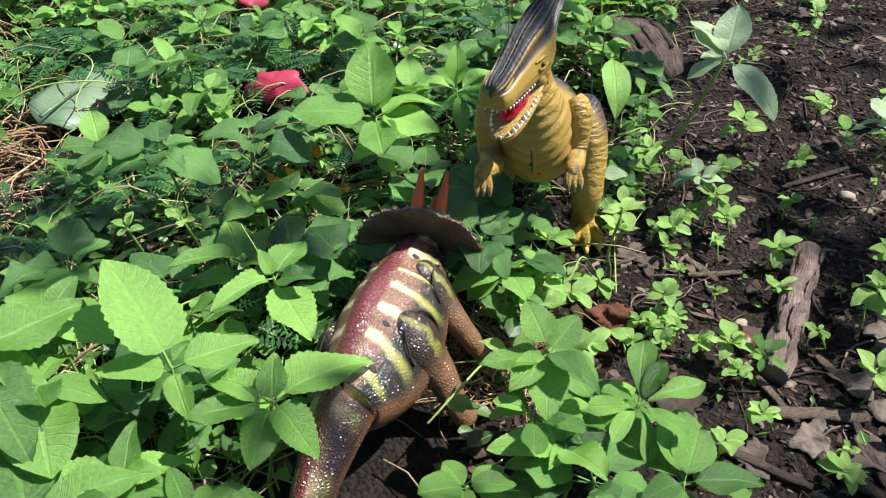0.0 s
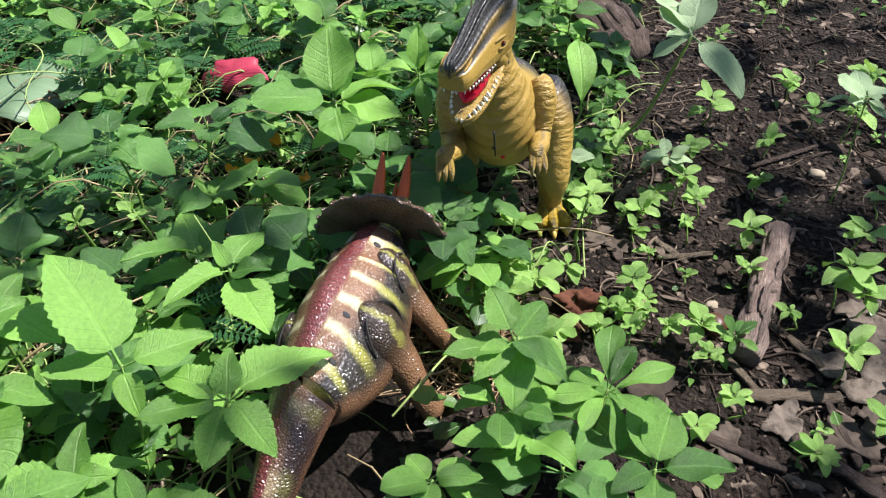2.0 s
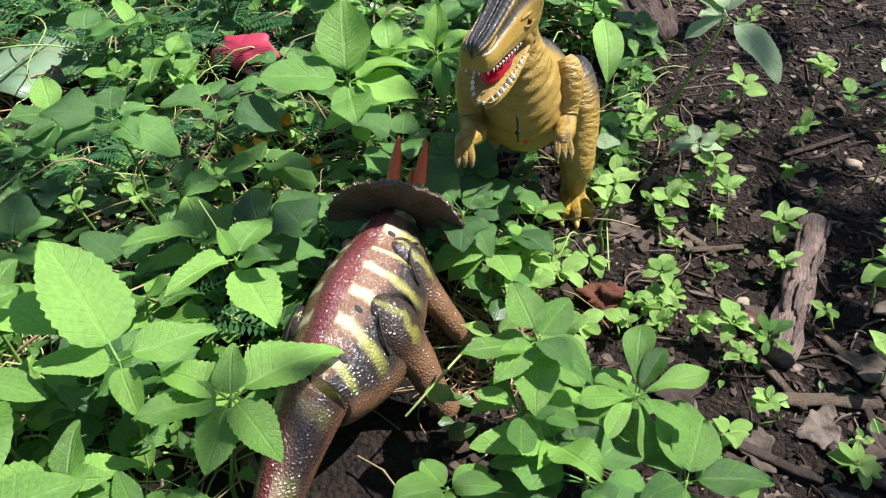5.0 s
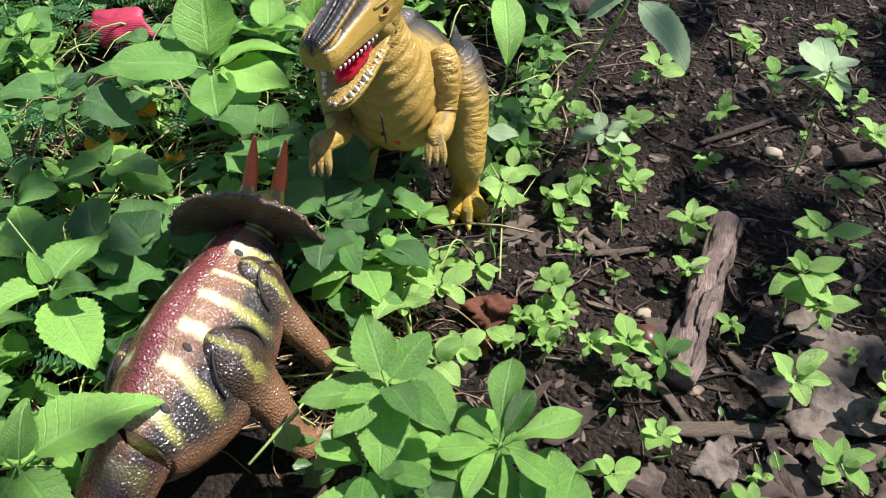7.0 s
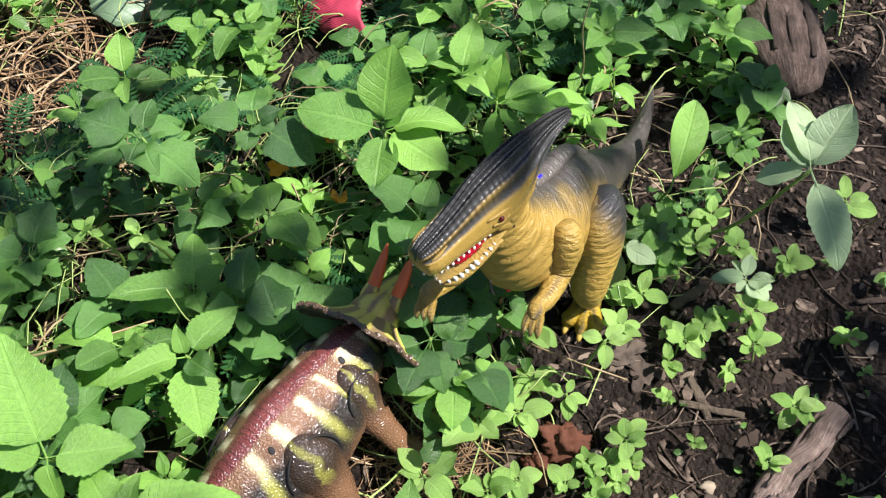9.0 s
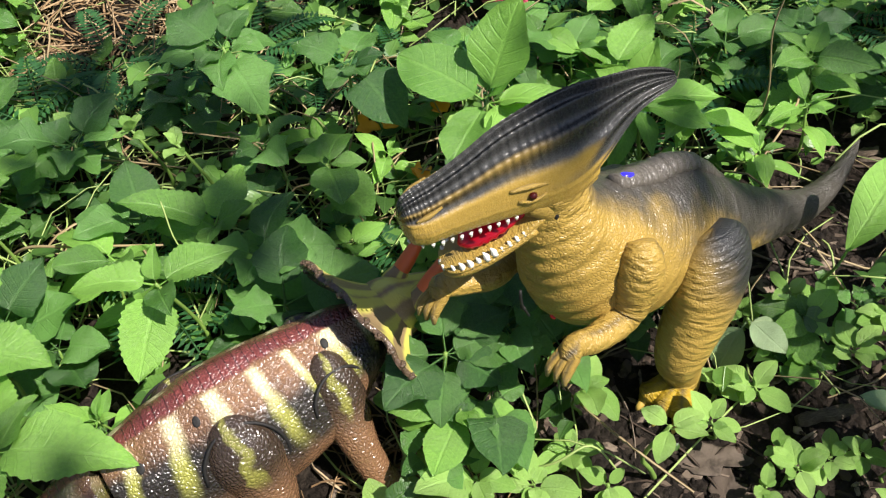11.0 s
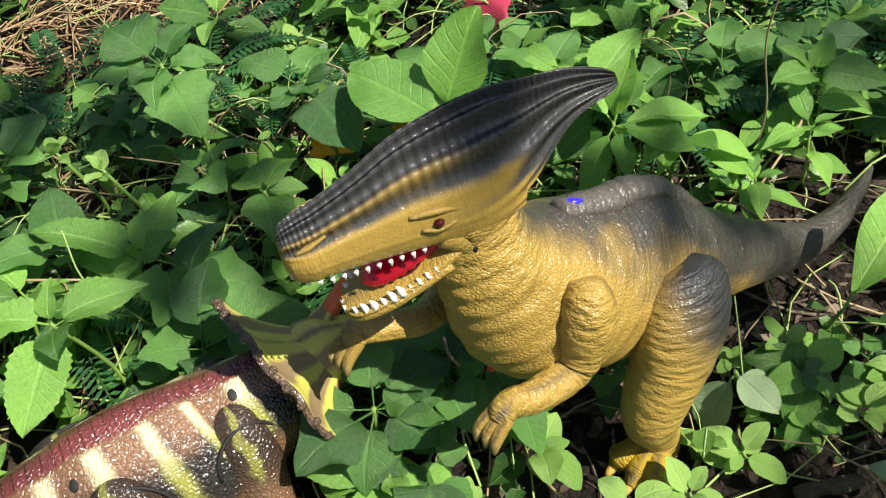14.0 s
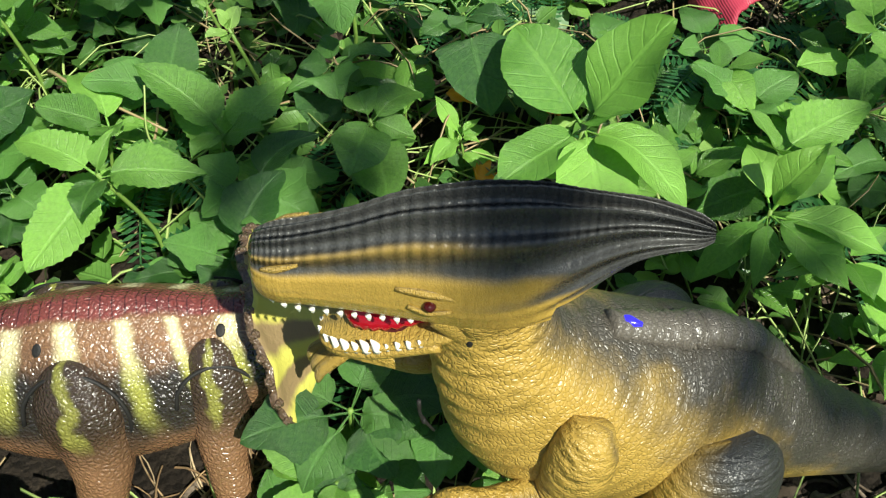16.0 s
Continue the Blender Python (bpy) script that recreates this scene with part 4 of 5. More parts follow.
def ring(n, size, low=-0.2, high=0.5, seed=0, turn=0.0):
    """Leaf tips all round a crown."""
    rnd = random.Random(seed + 77)
    out = []
    for k in range(n):
        a = turn + 2.4 * k + rnd.uniform(-0.5, 0.5)
        s = size * rnd.uniform(0.45, 1.15)
        e = low + (high - low) * (k / max(1, n - 1)) + rnd.uniform(-0.3, 0.3)
        out.append((s * math.cos(a) * math.cos(e), s * math.sin(a) * math.cos(e), s * math.sin(e)))
    return out


# beside the brown toy: a small weed with toothed leaves
hero((-0.118, 0.599, 0.124), (-0.110, 0.612), "toothed", [(-0.045, -0.036, 0.010), (0.036, -0.050, -0.024), (0.016, 0.056, 0.0), (0.034, -0.012, 0.012), (-0.012, 0.012, 0.020)], "bright green weed with a whorl of toothed pointed leaves", seed=1)
# the weed in front of both toys
hero((0.109, 0.508, 0.128), (0.100, 0.515), "toothed", [(-0.052, -0.004, -0.012), (-0.016, 0.046, 0.012), (0.028, 0.038, 0.0), (0.040, -0.022, -0.014), (-0.004, -0.048, -0.024), (0.020, -0.030, 0.010), (-0.030, -0.030, -0.01)], "leafy green weed with broad pointed leaves over bare soil", seed=2)
hero((0.096, 0.470, 0.098), (0.094, 0.480), "smooth", ring(7, 0.048, -0.3, 0.3, 3), "low green weed with spoon-shaped leaves", seed=3)
hero((0.179, 0.484, 0.094), (0.172, 0.490), "smooth", [(0.008, 0.054, 0.018), (0.050, 0.010, 0.010), (0.030, -0.030, 0.0), (-0.024, -0.028, 0.0), (-0.038, 0.0, -0.006), (0.020, 0.022, 0.022), (0.008, -0.040, -0.018), (-0.022, 0.024, -0.010)], "fleshy weed with smooth spoon-shaped leaves on damp soil", seed=4)
hero((0.150, 0.505, 0.070), (0.148, 0.510), "broad", ring(9, 0.050, -0.4, 0.3, 36, 0.4), "low green weed among taller ones over bare soil", seed=36)
hero((0.120, 0.455, 0.080), (0.118, 0.458), "toothed", ring(9, 0.050, -0.4, 0.4, 37, 1.1), "low green weed with toothed leaves", seed=37)
hero((0.140, 0.432, 0.070), (0.138, 0.436), "lobed", ring(7, 0.062, -0.2, 0.4, 5), "weed with broad lobed green leaves", seed=5)
hero((0.045, 0.425, 0.070), (0.050, 0.430), "broad", ring(6, 0.055, -0.2, 0.45, 6), "low broad-leaved green weed", seed=6)
hero((0.205, 0.425, 0.075), (0.205, 0.428), "broad", ring(7, 0.055, -0.2, 0.35, 7), "low broad-leaved green weed", seed=7)
# tall weeds near the walker's side
hero((-0.176, 0.486, 0.134), (-0.176, 0.482), "toothed", [(-0.050, 0.062, 0.056), (0.012, -0.026, -0.028), (0.058, 0.030, -0.004), (-0.050, -0.010, 0.010)], "tall weed with one very large oval leaf", seed=8)
hero((-0.097, 0.458, 0.128), (-0.114, 0.462), "toothed", [(0.064, 0.050, 0.004), (-0.060, -0.012, -0.006), (0.036, -0.036, -0.014), (-0.004, 0.036, 0.012), (-0.052, 0.033, 0.0), (-0.010, -0.044, -0.022)], "leafy weed with broad toothed leaves", seed=9)
hero((-0.205, 0.420, 0.090), (-0.2, 0.425), "toothed", ring(7, 0.068, -0.3, 0.4, 10), "leafy weed with broad toothed leaves", seed=10)
hero((-0.275, 0.470, 0.130), (-0.27, 0.475), "broad", ring(6, 0.085, -0.2, 0.4, 11), "tall weed with large drooping leaves", seed=11)
hero((-0.300, 0.555, 0.120), (-0.295, 0.56), "broad", ring(6, 0.080, -0.2, 0.4, 12), "tall weed with large drooping leaves", seed=12)
hero((-0.155, 0.400, 0.080), (-0.15, 0.405), "toothed", ring(7, 0.060, -0.3, 0.35, 13), "leafy weed with broad toothed leaves", seed=13)
hero((-0.245, 0.365, 0.110), (-0.245, 0.37), "broad", ring(6, 0.080, -0.1, 0.4, 14), "tall weed with large drooping leaves", seed=14)
hero((-0.315, 0.470, 0.165), (-0.310, 0.475), "toothed", [(0.062, 0.062, -0.012), (0.058, -0.004, -0.030), (0.060, -0.062, -0.034), (-0.050, 0.050, 0.0), (-0.040, -0.050, -0.02)], "tall weed with large drooping bluish green leaves", seed=38, r=0.003)
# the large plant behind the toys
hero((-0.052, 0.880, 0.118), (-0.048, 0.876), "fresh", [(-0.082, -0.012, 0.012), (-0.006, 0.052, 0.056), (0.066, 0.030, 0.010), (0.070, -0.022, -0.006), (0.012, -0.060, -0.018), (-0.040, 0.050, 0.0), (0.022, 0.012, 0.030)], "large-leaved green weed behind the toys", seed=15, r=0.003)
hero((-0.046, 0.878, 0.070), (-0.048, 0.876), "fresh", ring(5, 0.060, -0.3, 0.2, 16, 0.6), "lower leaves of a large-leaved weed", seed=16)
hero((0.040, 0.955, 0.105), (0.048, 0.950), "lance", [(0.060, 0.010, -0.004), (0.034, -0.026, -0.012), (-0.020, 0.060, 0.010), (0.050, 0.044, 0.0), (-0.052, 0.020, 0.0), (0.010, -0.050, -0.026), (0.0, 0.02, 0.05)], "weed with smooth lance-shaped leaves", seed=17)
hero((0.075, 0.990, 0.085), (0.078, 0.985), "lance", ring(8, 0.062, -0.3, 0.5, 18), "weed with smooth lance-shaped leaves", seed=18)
hero((-0.125, 0.765, 0.095), (-0.120, 0.770), "broad", ring(6, 0.050, -0.4, 0.3, 19), "round-leaved green weed in the shade", seed=19)
hero((-0.265, 0.790, 0.130), (-0.262, 0.790), "lobed", ring(9, 0.066, -0.25, 0.35, 20), "climbing weed with wide pointed leaves", seed=20)
hero((-0.185, 0.855, 0.105), (-0.185, 0.852), "heart", ring(6, 0.070, -0.25, 0.3, 21), "weed with heart-shaped leaves", seed=21)
hero((-0.330, 0.660, 0.085), (-0.330, 0.662), "lobed", ring(9, 0.056, -0.2, 0.4, 22), "climbing weed with wide pointed leaves", seed=22)
hero((-0.225, 0.700, 0.112), (-0.225, 0.703), "lime", ring(5, 0.020, -0.2, 1.2, 23), "spindly yellowish shoot with tiny leaves", seed=23)
hero((-0.275, 0.690, 0.108), (-0.270, 0.695), "tender", ring(6, 0.026, -0.4, 1.0, 24), "spindly yellowish shoot with small leaves", seed=24)
# single tall leaf by the tail, and the pale-leaved plant
tall = hero((0.228, 0.935, 0.060), (0.220, 0.930), "smooth", [(0.006, 0.052, 0.064)], "single upright oval leaf beside the toy's tail", seed=25)
leaning = hero((0.333, 0.905, 0.169), (0.250, 0.915), "pale", [(0.016, 0.046, 0.036), (-0.040, -0.004, -0.020), (-0.022, 0.048, 0.030), (-0.010, 0.044, -0.02), (-0.03, 0.03, 0.02)], "leaning weed with large pale sunlit leaves", seed=26, r=0.0026)
crown_at = Vector((0.333, 0.905, 0.169)) - rooted(0.250, 0.915)
leaf_to(leaning, "pale_long", crown_at, crown_at + Vector((0.040, -0.068, -0.026)), 0, 6)
hero((0.197, 0.862, 0.050), (0.205, 0.868), "pale", [(-0.004, -0.026, -0.040), (0.026, 0.014, -0.010), (0.034, -0.012, 0.0)], "pale spotted leaf hanging beside the toy's leg", seed=27)
hero((0.205, 0.735, 0.092), (0.202, 0.742), "tender", [(-0.020, 0.0, 0.0), (0.022, 0.006, 0.004), (0.006, -0.022, -0.006), (0.010, 0.018, 0.004)], "small tender green seedling by the toy's foot", seed=28)
hero((0.184, 0.706, 0.026), (0.186, 0.712), "tender", ring(6, 0.022, -0.3, 0.3, 29), "small tender green seedling by the toy's foot", seed=29)
hero((0.150, 0.710, 0.028), (0.150, 0.708), "tender", ring(8, 0.026, -0.3, 0.4, 30), "bright green seedlings between the toys", seed=30)
hero((0.100, 0.690, 0.070), (0.102, 0.688), "heart", ring(7, 0.046, -0.3, 0.4, 31), "round-leaved weed between the toys", seed=31)
hero((0.075, 0.735, 0.090), (0.078, 0.735), "heart", ring(7, 0.048, -0.3, 0.4, 32), "round-leaved weed between the toys", seed=32)
hero((0.118, 0.648, 0.050), (0.120, 0.648), "tender", ring(8, 0.036, -0.3, 0.35, 33), "bright green seedlings between the toys", seed=33)
hero((0.085, 0.640, 0.055), (0.088, 0.640), "heart", ring(6, 0.036, -0.3, 0.35, 34), "round-leaved weed between the toys", seed=34)
hero((0.088, 0.590, 0.040), (0.090, 0.590), "tender", ring(6, 0.030, -0.3, 0.35, 35), "bright green seedlings beside the brown toy", seed=35)
hero((0.062, 0.690, 0.094), (0.066, 0.692), "lobed", ring(9, 0.058, -0.35, 0.35, 39, 0.5), "leafy dark green weed with wide lobed leaves between the toys", seed=39, r=0.0026)
hero((0.088, 0.672, 0.072), (0.090, 0.672), "broad", ring(8, 0.050, -0.35, 0.30, 41, 1.4), "leafy green weed with broad leaves between the toys", seed=41)
# weeds round the crested toy's feet
for k, (x, y, h, size, kind) in enumerate(((0.132, 0.752, 0.046, 0.030, "tender"), (0.104, 0.765, 0.056, 0.034, "heart"), (0.055, 0.790, 0.080, 0.044, "heart"), (0.122, 0.690, 0.052, 0.032, "tender"), (0.146, 0.675, 0.040, 0.028, "lime"), (0.066, 0.825, 0.070, 0.040, "broad"),
        (0.125, 0.830, 0.030, 0.030, "heart"), (0.130, 0.870, 0.034, 0.030, "broad"), (0.212, 0.790, 0.030, 0.022, "tender"), (0.222, 0.832, 0.030, 0.026, "tender"), (0.228, 0.900, 0.040, 0.034, "broad"), (0.160, 0.620, 0.030, 0.022, "lime"), (0.140, 0.600, 0.034, 0.026, "tender"))):
    hero((x + 0.003, y - 0.004, h), (x, y), kind, ring(7, size, -0.3, 0.45, 400 + k, k * 0.9), "small green weed round the standing toy", seed=400 + k, r=0.0015)
# seedlings in the bare soil
for k, (x, y, h, size, kind) in enumerate(((0.232, 0.655, 0.030, 0.022, "lime"), (0.212, 0.652, 0.026, 0.020, "lime"), (0.246, 0.640, 0.030, 0.020, "lime"), (0.252, 0.662, 0.026, 0.020, "tender"), (0.230, 0.622, 0.028, 0.020, "lime"), (0.272, 0.790, 0.036, 0.026, "tender"), (0.286, 0.812, 0.032, 0.024, "tender"), (0.262, 0.770, 0.022, 0.020, "lime"), (0.300, 0.832, 0.024, 0.022, "lime"), (0.318, 0.775, 0.026, 0.022, "tender"), (0.241, 0.676, 0.040, 0.027, "lime"), (0.222, 0.640, 0.034, 0.024, "lime"), (0.200, 0.625, 0.028, 0.022, "lime"), (0.262, 0.620, 0.030, 0.024, "lime"), (0.291, 0.613, 0.040, 0.030, "tender"),
        (0.290, 0.580, 0.034, 0.026, "lime"), (0.318, 0.598, 0.036, 0.028, "smooth"), (0.298, 0.528, 0.038, 0.026, "lime"), (0.258, 0.498, 0.036, 0.028, "tender"), (0.313, 0.862, 0.060, 0.034, "pale"), (0.333, 0.805, 0.038, 0.028, "tender"),
        (0.326, 0.838, 0.050, 0.026, "tender"), (0.300, 0.900, 0.050, 0.028, "tender"), (0.352, 0.905, 0.036, 0.026, "lime"), (0.378, 0.757, 0.030, 0.026, "tender"), (0.362, 0.700, 0.024, 0.022, "lime"), (0.441, 0.662, 0.070, 0.038, "tender"),
        (0.473, 0.707, 0.074, 0.042, "tender"), (0.452, 0.640, 0.050, 0.034, "tender"), (0.402, 0.562, 0.062, 0.034, "tender"), (0.476, 0.548, 0.060, 0.036, "tender"), (0.500, 0.832, 0.130, 0.044, "pale"), (0.560, 0.950, 0.060, 0.036, "tender"), (0.452, 0.925, 0.030, 0.024, "lime"),
        (0.540, 0.800, 0.040, 0.030, "tender"), (0.420, 0.845, 0.026, 0.022, "lime"), (0.268, 0.735, 0.020, 0.018, "lime"), (0.300, 0.700, 0.018, 0.016, "lime"), (0.385, 0.640, 0.020, 0.018, "lime"), (0.350, 0.470, 0.030, 0.028, "tender"), (0.420, 0.500, 0.034, 0.028, "tender"),
        (0.255, 0.800, 0.020, 0.020, "lime"), (0.270, 0.935, 0.045, 0.028, "tender"), (0.240, 0.870, 0.032, 0.026, "broad"), (0.262, 0.895, 0.040, 0.026, "tender"), (0.600, 0.880, 0.030, 0.030, "tender"), (0.620, 1.050, 0.050, 0.036, "tender"), (0.520, 1.060, 0.030, 0.030, "lime"))):
    hero((x + 0.004, y + 0.003, h * (0.72 if h < 0.1 else 1.0)), (x, y), kind, ring(9 if size > 0.025 else 7, size * (0.80 if h < 0.1 else 0.9), -0.35, 0.45, 200 + k, k * 1.3), "small green seedling in bare dark soil", seed=200 + k, name="seedling", r=0.0013)


# ---- fallen wood, petals and other single things ----
def log_piece():
    a, b = rooted(0.333, 0.594) + Vector((0, 0, 0.010)), rooted(0.424, 0.774) + Vector((0, 0, 0.013))
    base = (a + b) / 2
    base.z = 0
    ob = thing("log", Matrix.Translation(base), "broken grey log with flaking bark lying on dark soil", "log")
    pts = []
    for k in range(9):
        t = k / 8
        p = a.lerp(b, t) - base
        r = 0.0142 + 0.0014 * math.sin(k * 1.9) - 0.003 * (t - 0.4) ** 2
        pts.append((p.x + 0.003 * math.sin(k * 2.3), p.y, p.z, r, r * 0.9))
    part("core", loft(pts, 32, 6, relief=lambda u, v: 0.09 * noise.noise(Vector((u * 5, math.cos(v * 6.28) * 2.0, math.sin(v * 6.28) * 2.0))) + 0.07 * noise.noise(Vector((u * 20, math.cos(v * 6.28) * 8, math.sin(v * 6.28) * 8)))), BARK, ob)
    axis = (b - a).normalized()
    side = axis.cross(Vector((0, 0, 1))).normalized()
    rnd = random.Random(5)
    for k in range(20):
        t, ang = rnd.uniform(0.02, 0.95), rnd.uniform(-1.4, 1.4)
        out = side * math.sin(ang) + Vector((0, 0, 1)) * math.cos(ang)
        p = a.lerp(b, t) - base + out * 0.0140
        ln, w = rnd.uniform(0.018, 0.045), rnd.uniform(0.0018, 0.0046)
        q = [p - axis * ln / 2, p + out * 0.0008, p + axis * ln / 2 + out * rnd.uniform(0, 0.003)]
        part("bark_flake", loft([(*x, ww, 0.0012) for x, ww in zip(q, (w * 0.5, w, w * 0.6))], 8, 3, up=tuple(out), relief=lambda u, v: 0.25 * math.sin(u * 17 + v * 9)), BARK, ob)
    return ob


log_piece()


def wood_strip(name, a, b, width, thick, mat, label, seed=0, wob=0.12):
    pa, pb = rooted(*a), rooted(*b)
    base = (pa + pb) / 2
    base.z = 0
    rnd = random.Random(seed)
    pts = []
    for k in range(6):
        p = pa.lerp(pb, k / 5) - base
        pts.append((p.x + rnd.uniform(-1, 1) * width * 0.2, p.y + rnd.uniform(-1, 1) * width * 0.2, p.z + thick + 0.003, width * rnd.uniform(0.8, 1.1) * (0.75 if k in (0, 5) else 1), thick))
    bm = loft(pts, 14, 4, relief=lambda u, v: wob * noise.noise(Vector((u * 14 + seed, v * 9, seed))))
    ob = part(name, bm, mat)
    ob.location = base
    return tagged(ob, label, "wood")


wood_strip("plank", (0.318, 0.546), (0.402, 0.545), 0.0075, 0.0035, OLD_WOOD, "short weathered grey-green wooden slat on soil", 1)
wood_strip("wood_strip", (0.318, 0.600), (0.336, 0.535), 0.0042, 0.0025, OLD_WOOD, "long splinter of dry bark beside the log", 2)
wood_strip("wood_strip", (0.388, 0.552), (0.392, 0.470), 0.0045, 0.0025, DARK_WOOD, "dark splinter of wood on leaf litter", 3)
wood_strip("wood_strip", (0.250, 0.520), (0.330, 0.470), 0.0050, 0.0030, DARK_WOOD, "dark rotten stick on leaf litter", 4)
wood_strip("wood_strip", (0.345, 0.500), (0.400, 0.440), 0.0070, 0.0040, DARK_WOOD, "dark rotten stick on leaf litter", 5)
wood_strip("wood_strip", (0.258, 0.838), (0.285, 0.872), 0.0055, 0.0030, OLD_WOOD, "pale splintered wood chip on soil", 6)
wood_strip("wood_strip", (0.285, 0.742), (0.345, 0.748), 0.0040, 0.0022, OLD_WOOD, "thin grey wood splinter on soil", 7)
wood_strip("wood_strip", (0.290, 0.770), (0.315, 0.735), 0.0050, 0.0025, OLD_WOOD, "pale splintered wood chip on soil", 8)
wood_strip("wood_strip", (0.385, 0.625), (0.400, 0.580), 0.0050, 0.0025, OLD_WOOD, "grey split wood chip on leaf litter", 9)
wood_strip("wood_strip", (0.430, 0.900), (0.520, 0.935), 0.0030, 0.0022, DARK_WOOD, "thin dark twig on bare soil", 10)
wood_strip("wood_strip", (0.560, 0.860), (0.640, 0.880), 0.0130, 0.0080, DARK_WOOD, "dark rotten branch end on bare soil", 11)


def stump():
    base = rooted(0.310, 1.215)
    ob = thing("wood_chunk", Matrix.Translation(base), "rotten grey chunk of wood half sunk among weeds", "wood")
    part("core", loft([(-0.035, 0.075, 0.012, 0.018, 0.014), (-0.024, 0.050, 0.024, 0.036, 0.026), (-0.006, 0.010, 0.030, 0.042, 0.030), (0.012, -0.035, 0.026, 0.040, 0.028), (0.024, -0.062, 0.016, 0.028, 0.020), (0.028, -0.072, 0.010, 0.010, 0.008)], 36, 6,
                      relief=lambda u, v: 0.20 * noise.noise(Vector((u * 3, v * 16, 1))) + 0.16 * noise.noise(Vector((u * 9, v * 40, 4)))), DARK_WOOD, ob)
    for k, x in enumerate((-0.02, 0.0, 0.022)):
        part("splinter", loft([(x - 0.010, 0.040, 0.050, 0.004, 0.0025), (x, 0.0, 0.059, 0.006, 0.003), (x + 0.012, -0.045, 0.050, 0.003, 0.002)], 8, 4), DARK_WOOD, ob)
    return ob


stump()


def curled_sheet(name, at, size, mat, label, category, seed, cup=0.35, turn=0.0, tilt=(0, 0), lobes=0.15, thick=0.0012, lift=0.0):
    """A thick curled sheet with an uneven outline (dead leaves, petals)."""
    rnd = random.Random(seed)
    bm = bmesh.new()
    uvl = bm.loops.layers.uv.verify()
    na, nr = 34, 6
    ph = [rnd.uniform(0, 6) for _ in range(4)]
    lay = []
    for side in (1, -1):
        rows = []
        for i in range(nr + 1):
            r = i / nr
            row = []
            for k in range(na):
                a = 2 * math.pi * k / na
                out = 1 + lobes * (math.sin(3 * a + ph[0]) + 0.7 * math.sin(5 * a + ph[1]) + 0.4 * math.sin(9 * a + ph[2]))
                x, y = math.cos(a) * size[0] * r * out, math.sin(a) * size[1] * r * out
                z = cup * (y * y / size[1] + 0.3 * x * x / size[0]) + 0.10 * size[1] * math.sin(5 * a + ph[3]) * r * r + 0.03 * size[1] * math.sin(x / size[0] * 16) * r
                row.append(bm.verts.new((x, y, z + side * thick / 2)))
            rows.append(row)
        lay.append(rows)
        for i in range(nr):
            for k in range(na):
                f = bm.faces.new((rows[i][k], rows[i][(k + 1) % na], rows[i + 1][(k + 1) % na], rows[i + 1][k]))
                for loop in f.loops:
                    loop[uvl].uv = (0.5 + loop.vert.co.x / size[0] / 2.6, 0.5 + loop.vert.co.y / size[1] / 2.6)
    for k in range(na):
        bm.faces.new((lay[0][nr][k], lay[0][nr][(k + 1) % na], lay[1][nr][(k + 1) % na], lay[1][nr][k]))
    bmesh.ops.remove_doubles(bm, verts=bm.verts, dist=1e-5)
    bmesh.ops.recalc_face_normals(bm, faces=bm.faces)
    ob = part(name, bm, mat)
    ob.matrix_basis = Matrix.Translation(rooted(*at) + Vector((0, 0, lift + 0.004))) @ Euler((radians(tilt[0]), radians(tilt[1]), radians(turn))).to_matrix().to_4x4()
    return tagged(ob, label, category)


for k, (x, y, sx, sy, turn) in enumerate(((0.476, 0.618, 0.046, 0.030, 20), (0.438, 0.600, 0.030, 0.022, 70), (0.448, 0.556, 0.042, 0.026, 10), (0.405, 0.585, 0.024, 0.016, 120), (0.460, 0.650, 0.026, 0.018, 40), (0.345, 0.520, 0.024, 0.016, 60), (0.390, 0.500, 0.030, 0.020, 150),
        (0.240, 0.560, 0.026, 0.016, 30), (0.290, 0.500, 0.022, 0.014, 80), (0.510, 0.580, 0.034, 0.022, 110), (0.435, 0.520, 0.034, 0.022, 15), (0.225, 0.775, 0.026, 0.014, 35), (0.245, 0.760, 0.020, 0.013, 100), (0.330, 0.655, 0.016, 0.010, 10), (0.545, 0.640, 0.03, 0.02, 75), (0.480, 0.485, 0.034, 0.022, 15))):
    curled_sheet("dead_leaf", (x, y), (sx * 0.9, sy * 0.9), DEAD_LEAF, "flat grey-brown decayed leaf on damp soil", "dead leaf", 40 + k, 0.06, turn, (4 * math.sin(k), 4 * math.cos(k * 2)), 0.20, 0.0008)
curled_sheet("fallen_petal", (-0.205, 1.090), (0.042, 0.027), PETAL, "crimson ribbed fallen flower bract among weeds", "petal", 61, -0.45, -12, (26, -6), 0.13, 0.003, 0.044)
curled_sheet("fallen_petal", (-0.270, 1.330), (0.030, 0.022), PETAL, "crimson ribbed fallen flower bract among weeds", "petal", 62, -0.5, 60, (40, 0), 0.06, 0.003, 0.060)
curled_sheet("banana_leaf", (-0.455, 1.150), (0.150, 0.062), BANANA, "pale green torn piece of banana leaf under vines", "leaf", 63, -0.25, 74, (6, 4), 0.05, 0.0016, 0.030)
rib = part("midrib", tube([(-0.145, 0, 0.000), (-0.05, 0, 0.0025), (0.05, 0, 0.0025), (0.145, 0, -0.003)], 0.0026, 0.0012, 8, 4), BANANA, bpy.data.objects["banana_leaf"], "pale raised midrib")
curled_sheet("banana_leaf", (-0.300, 0.960), (0.060, 0.030), BANANA, "dull pale green leaf lying under vines", "leaf", 64, -0.25, 15, (6, 4), 0.05, 0.0016, 0.020)
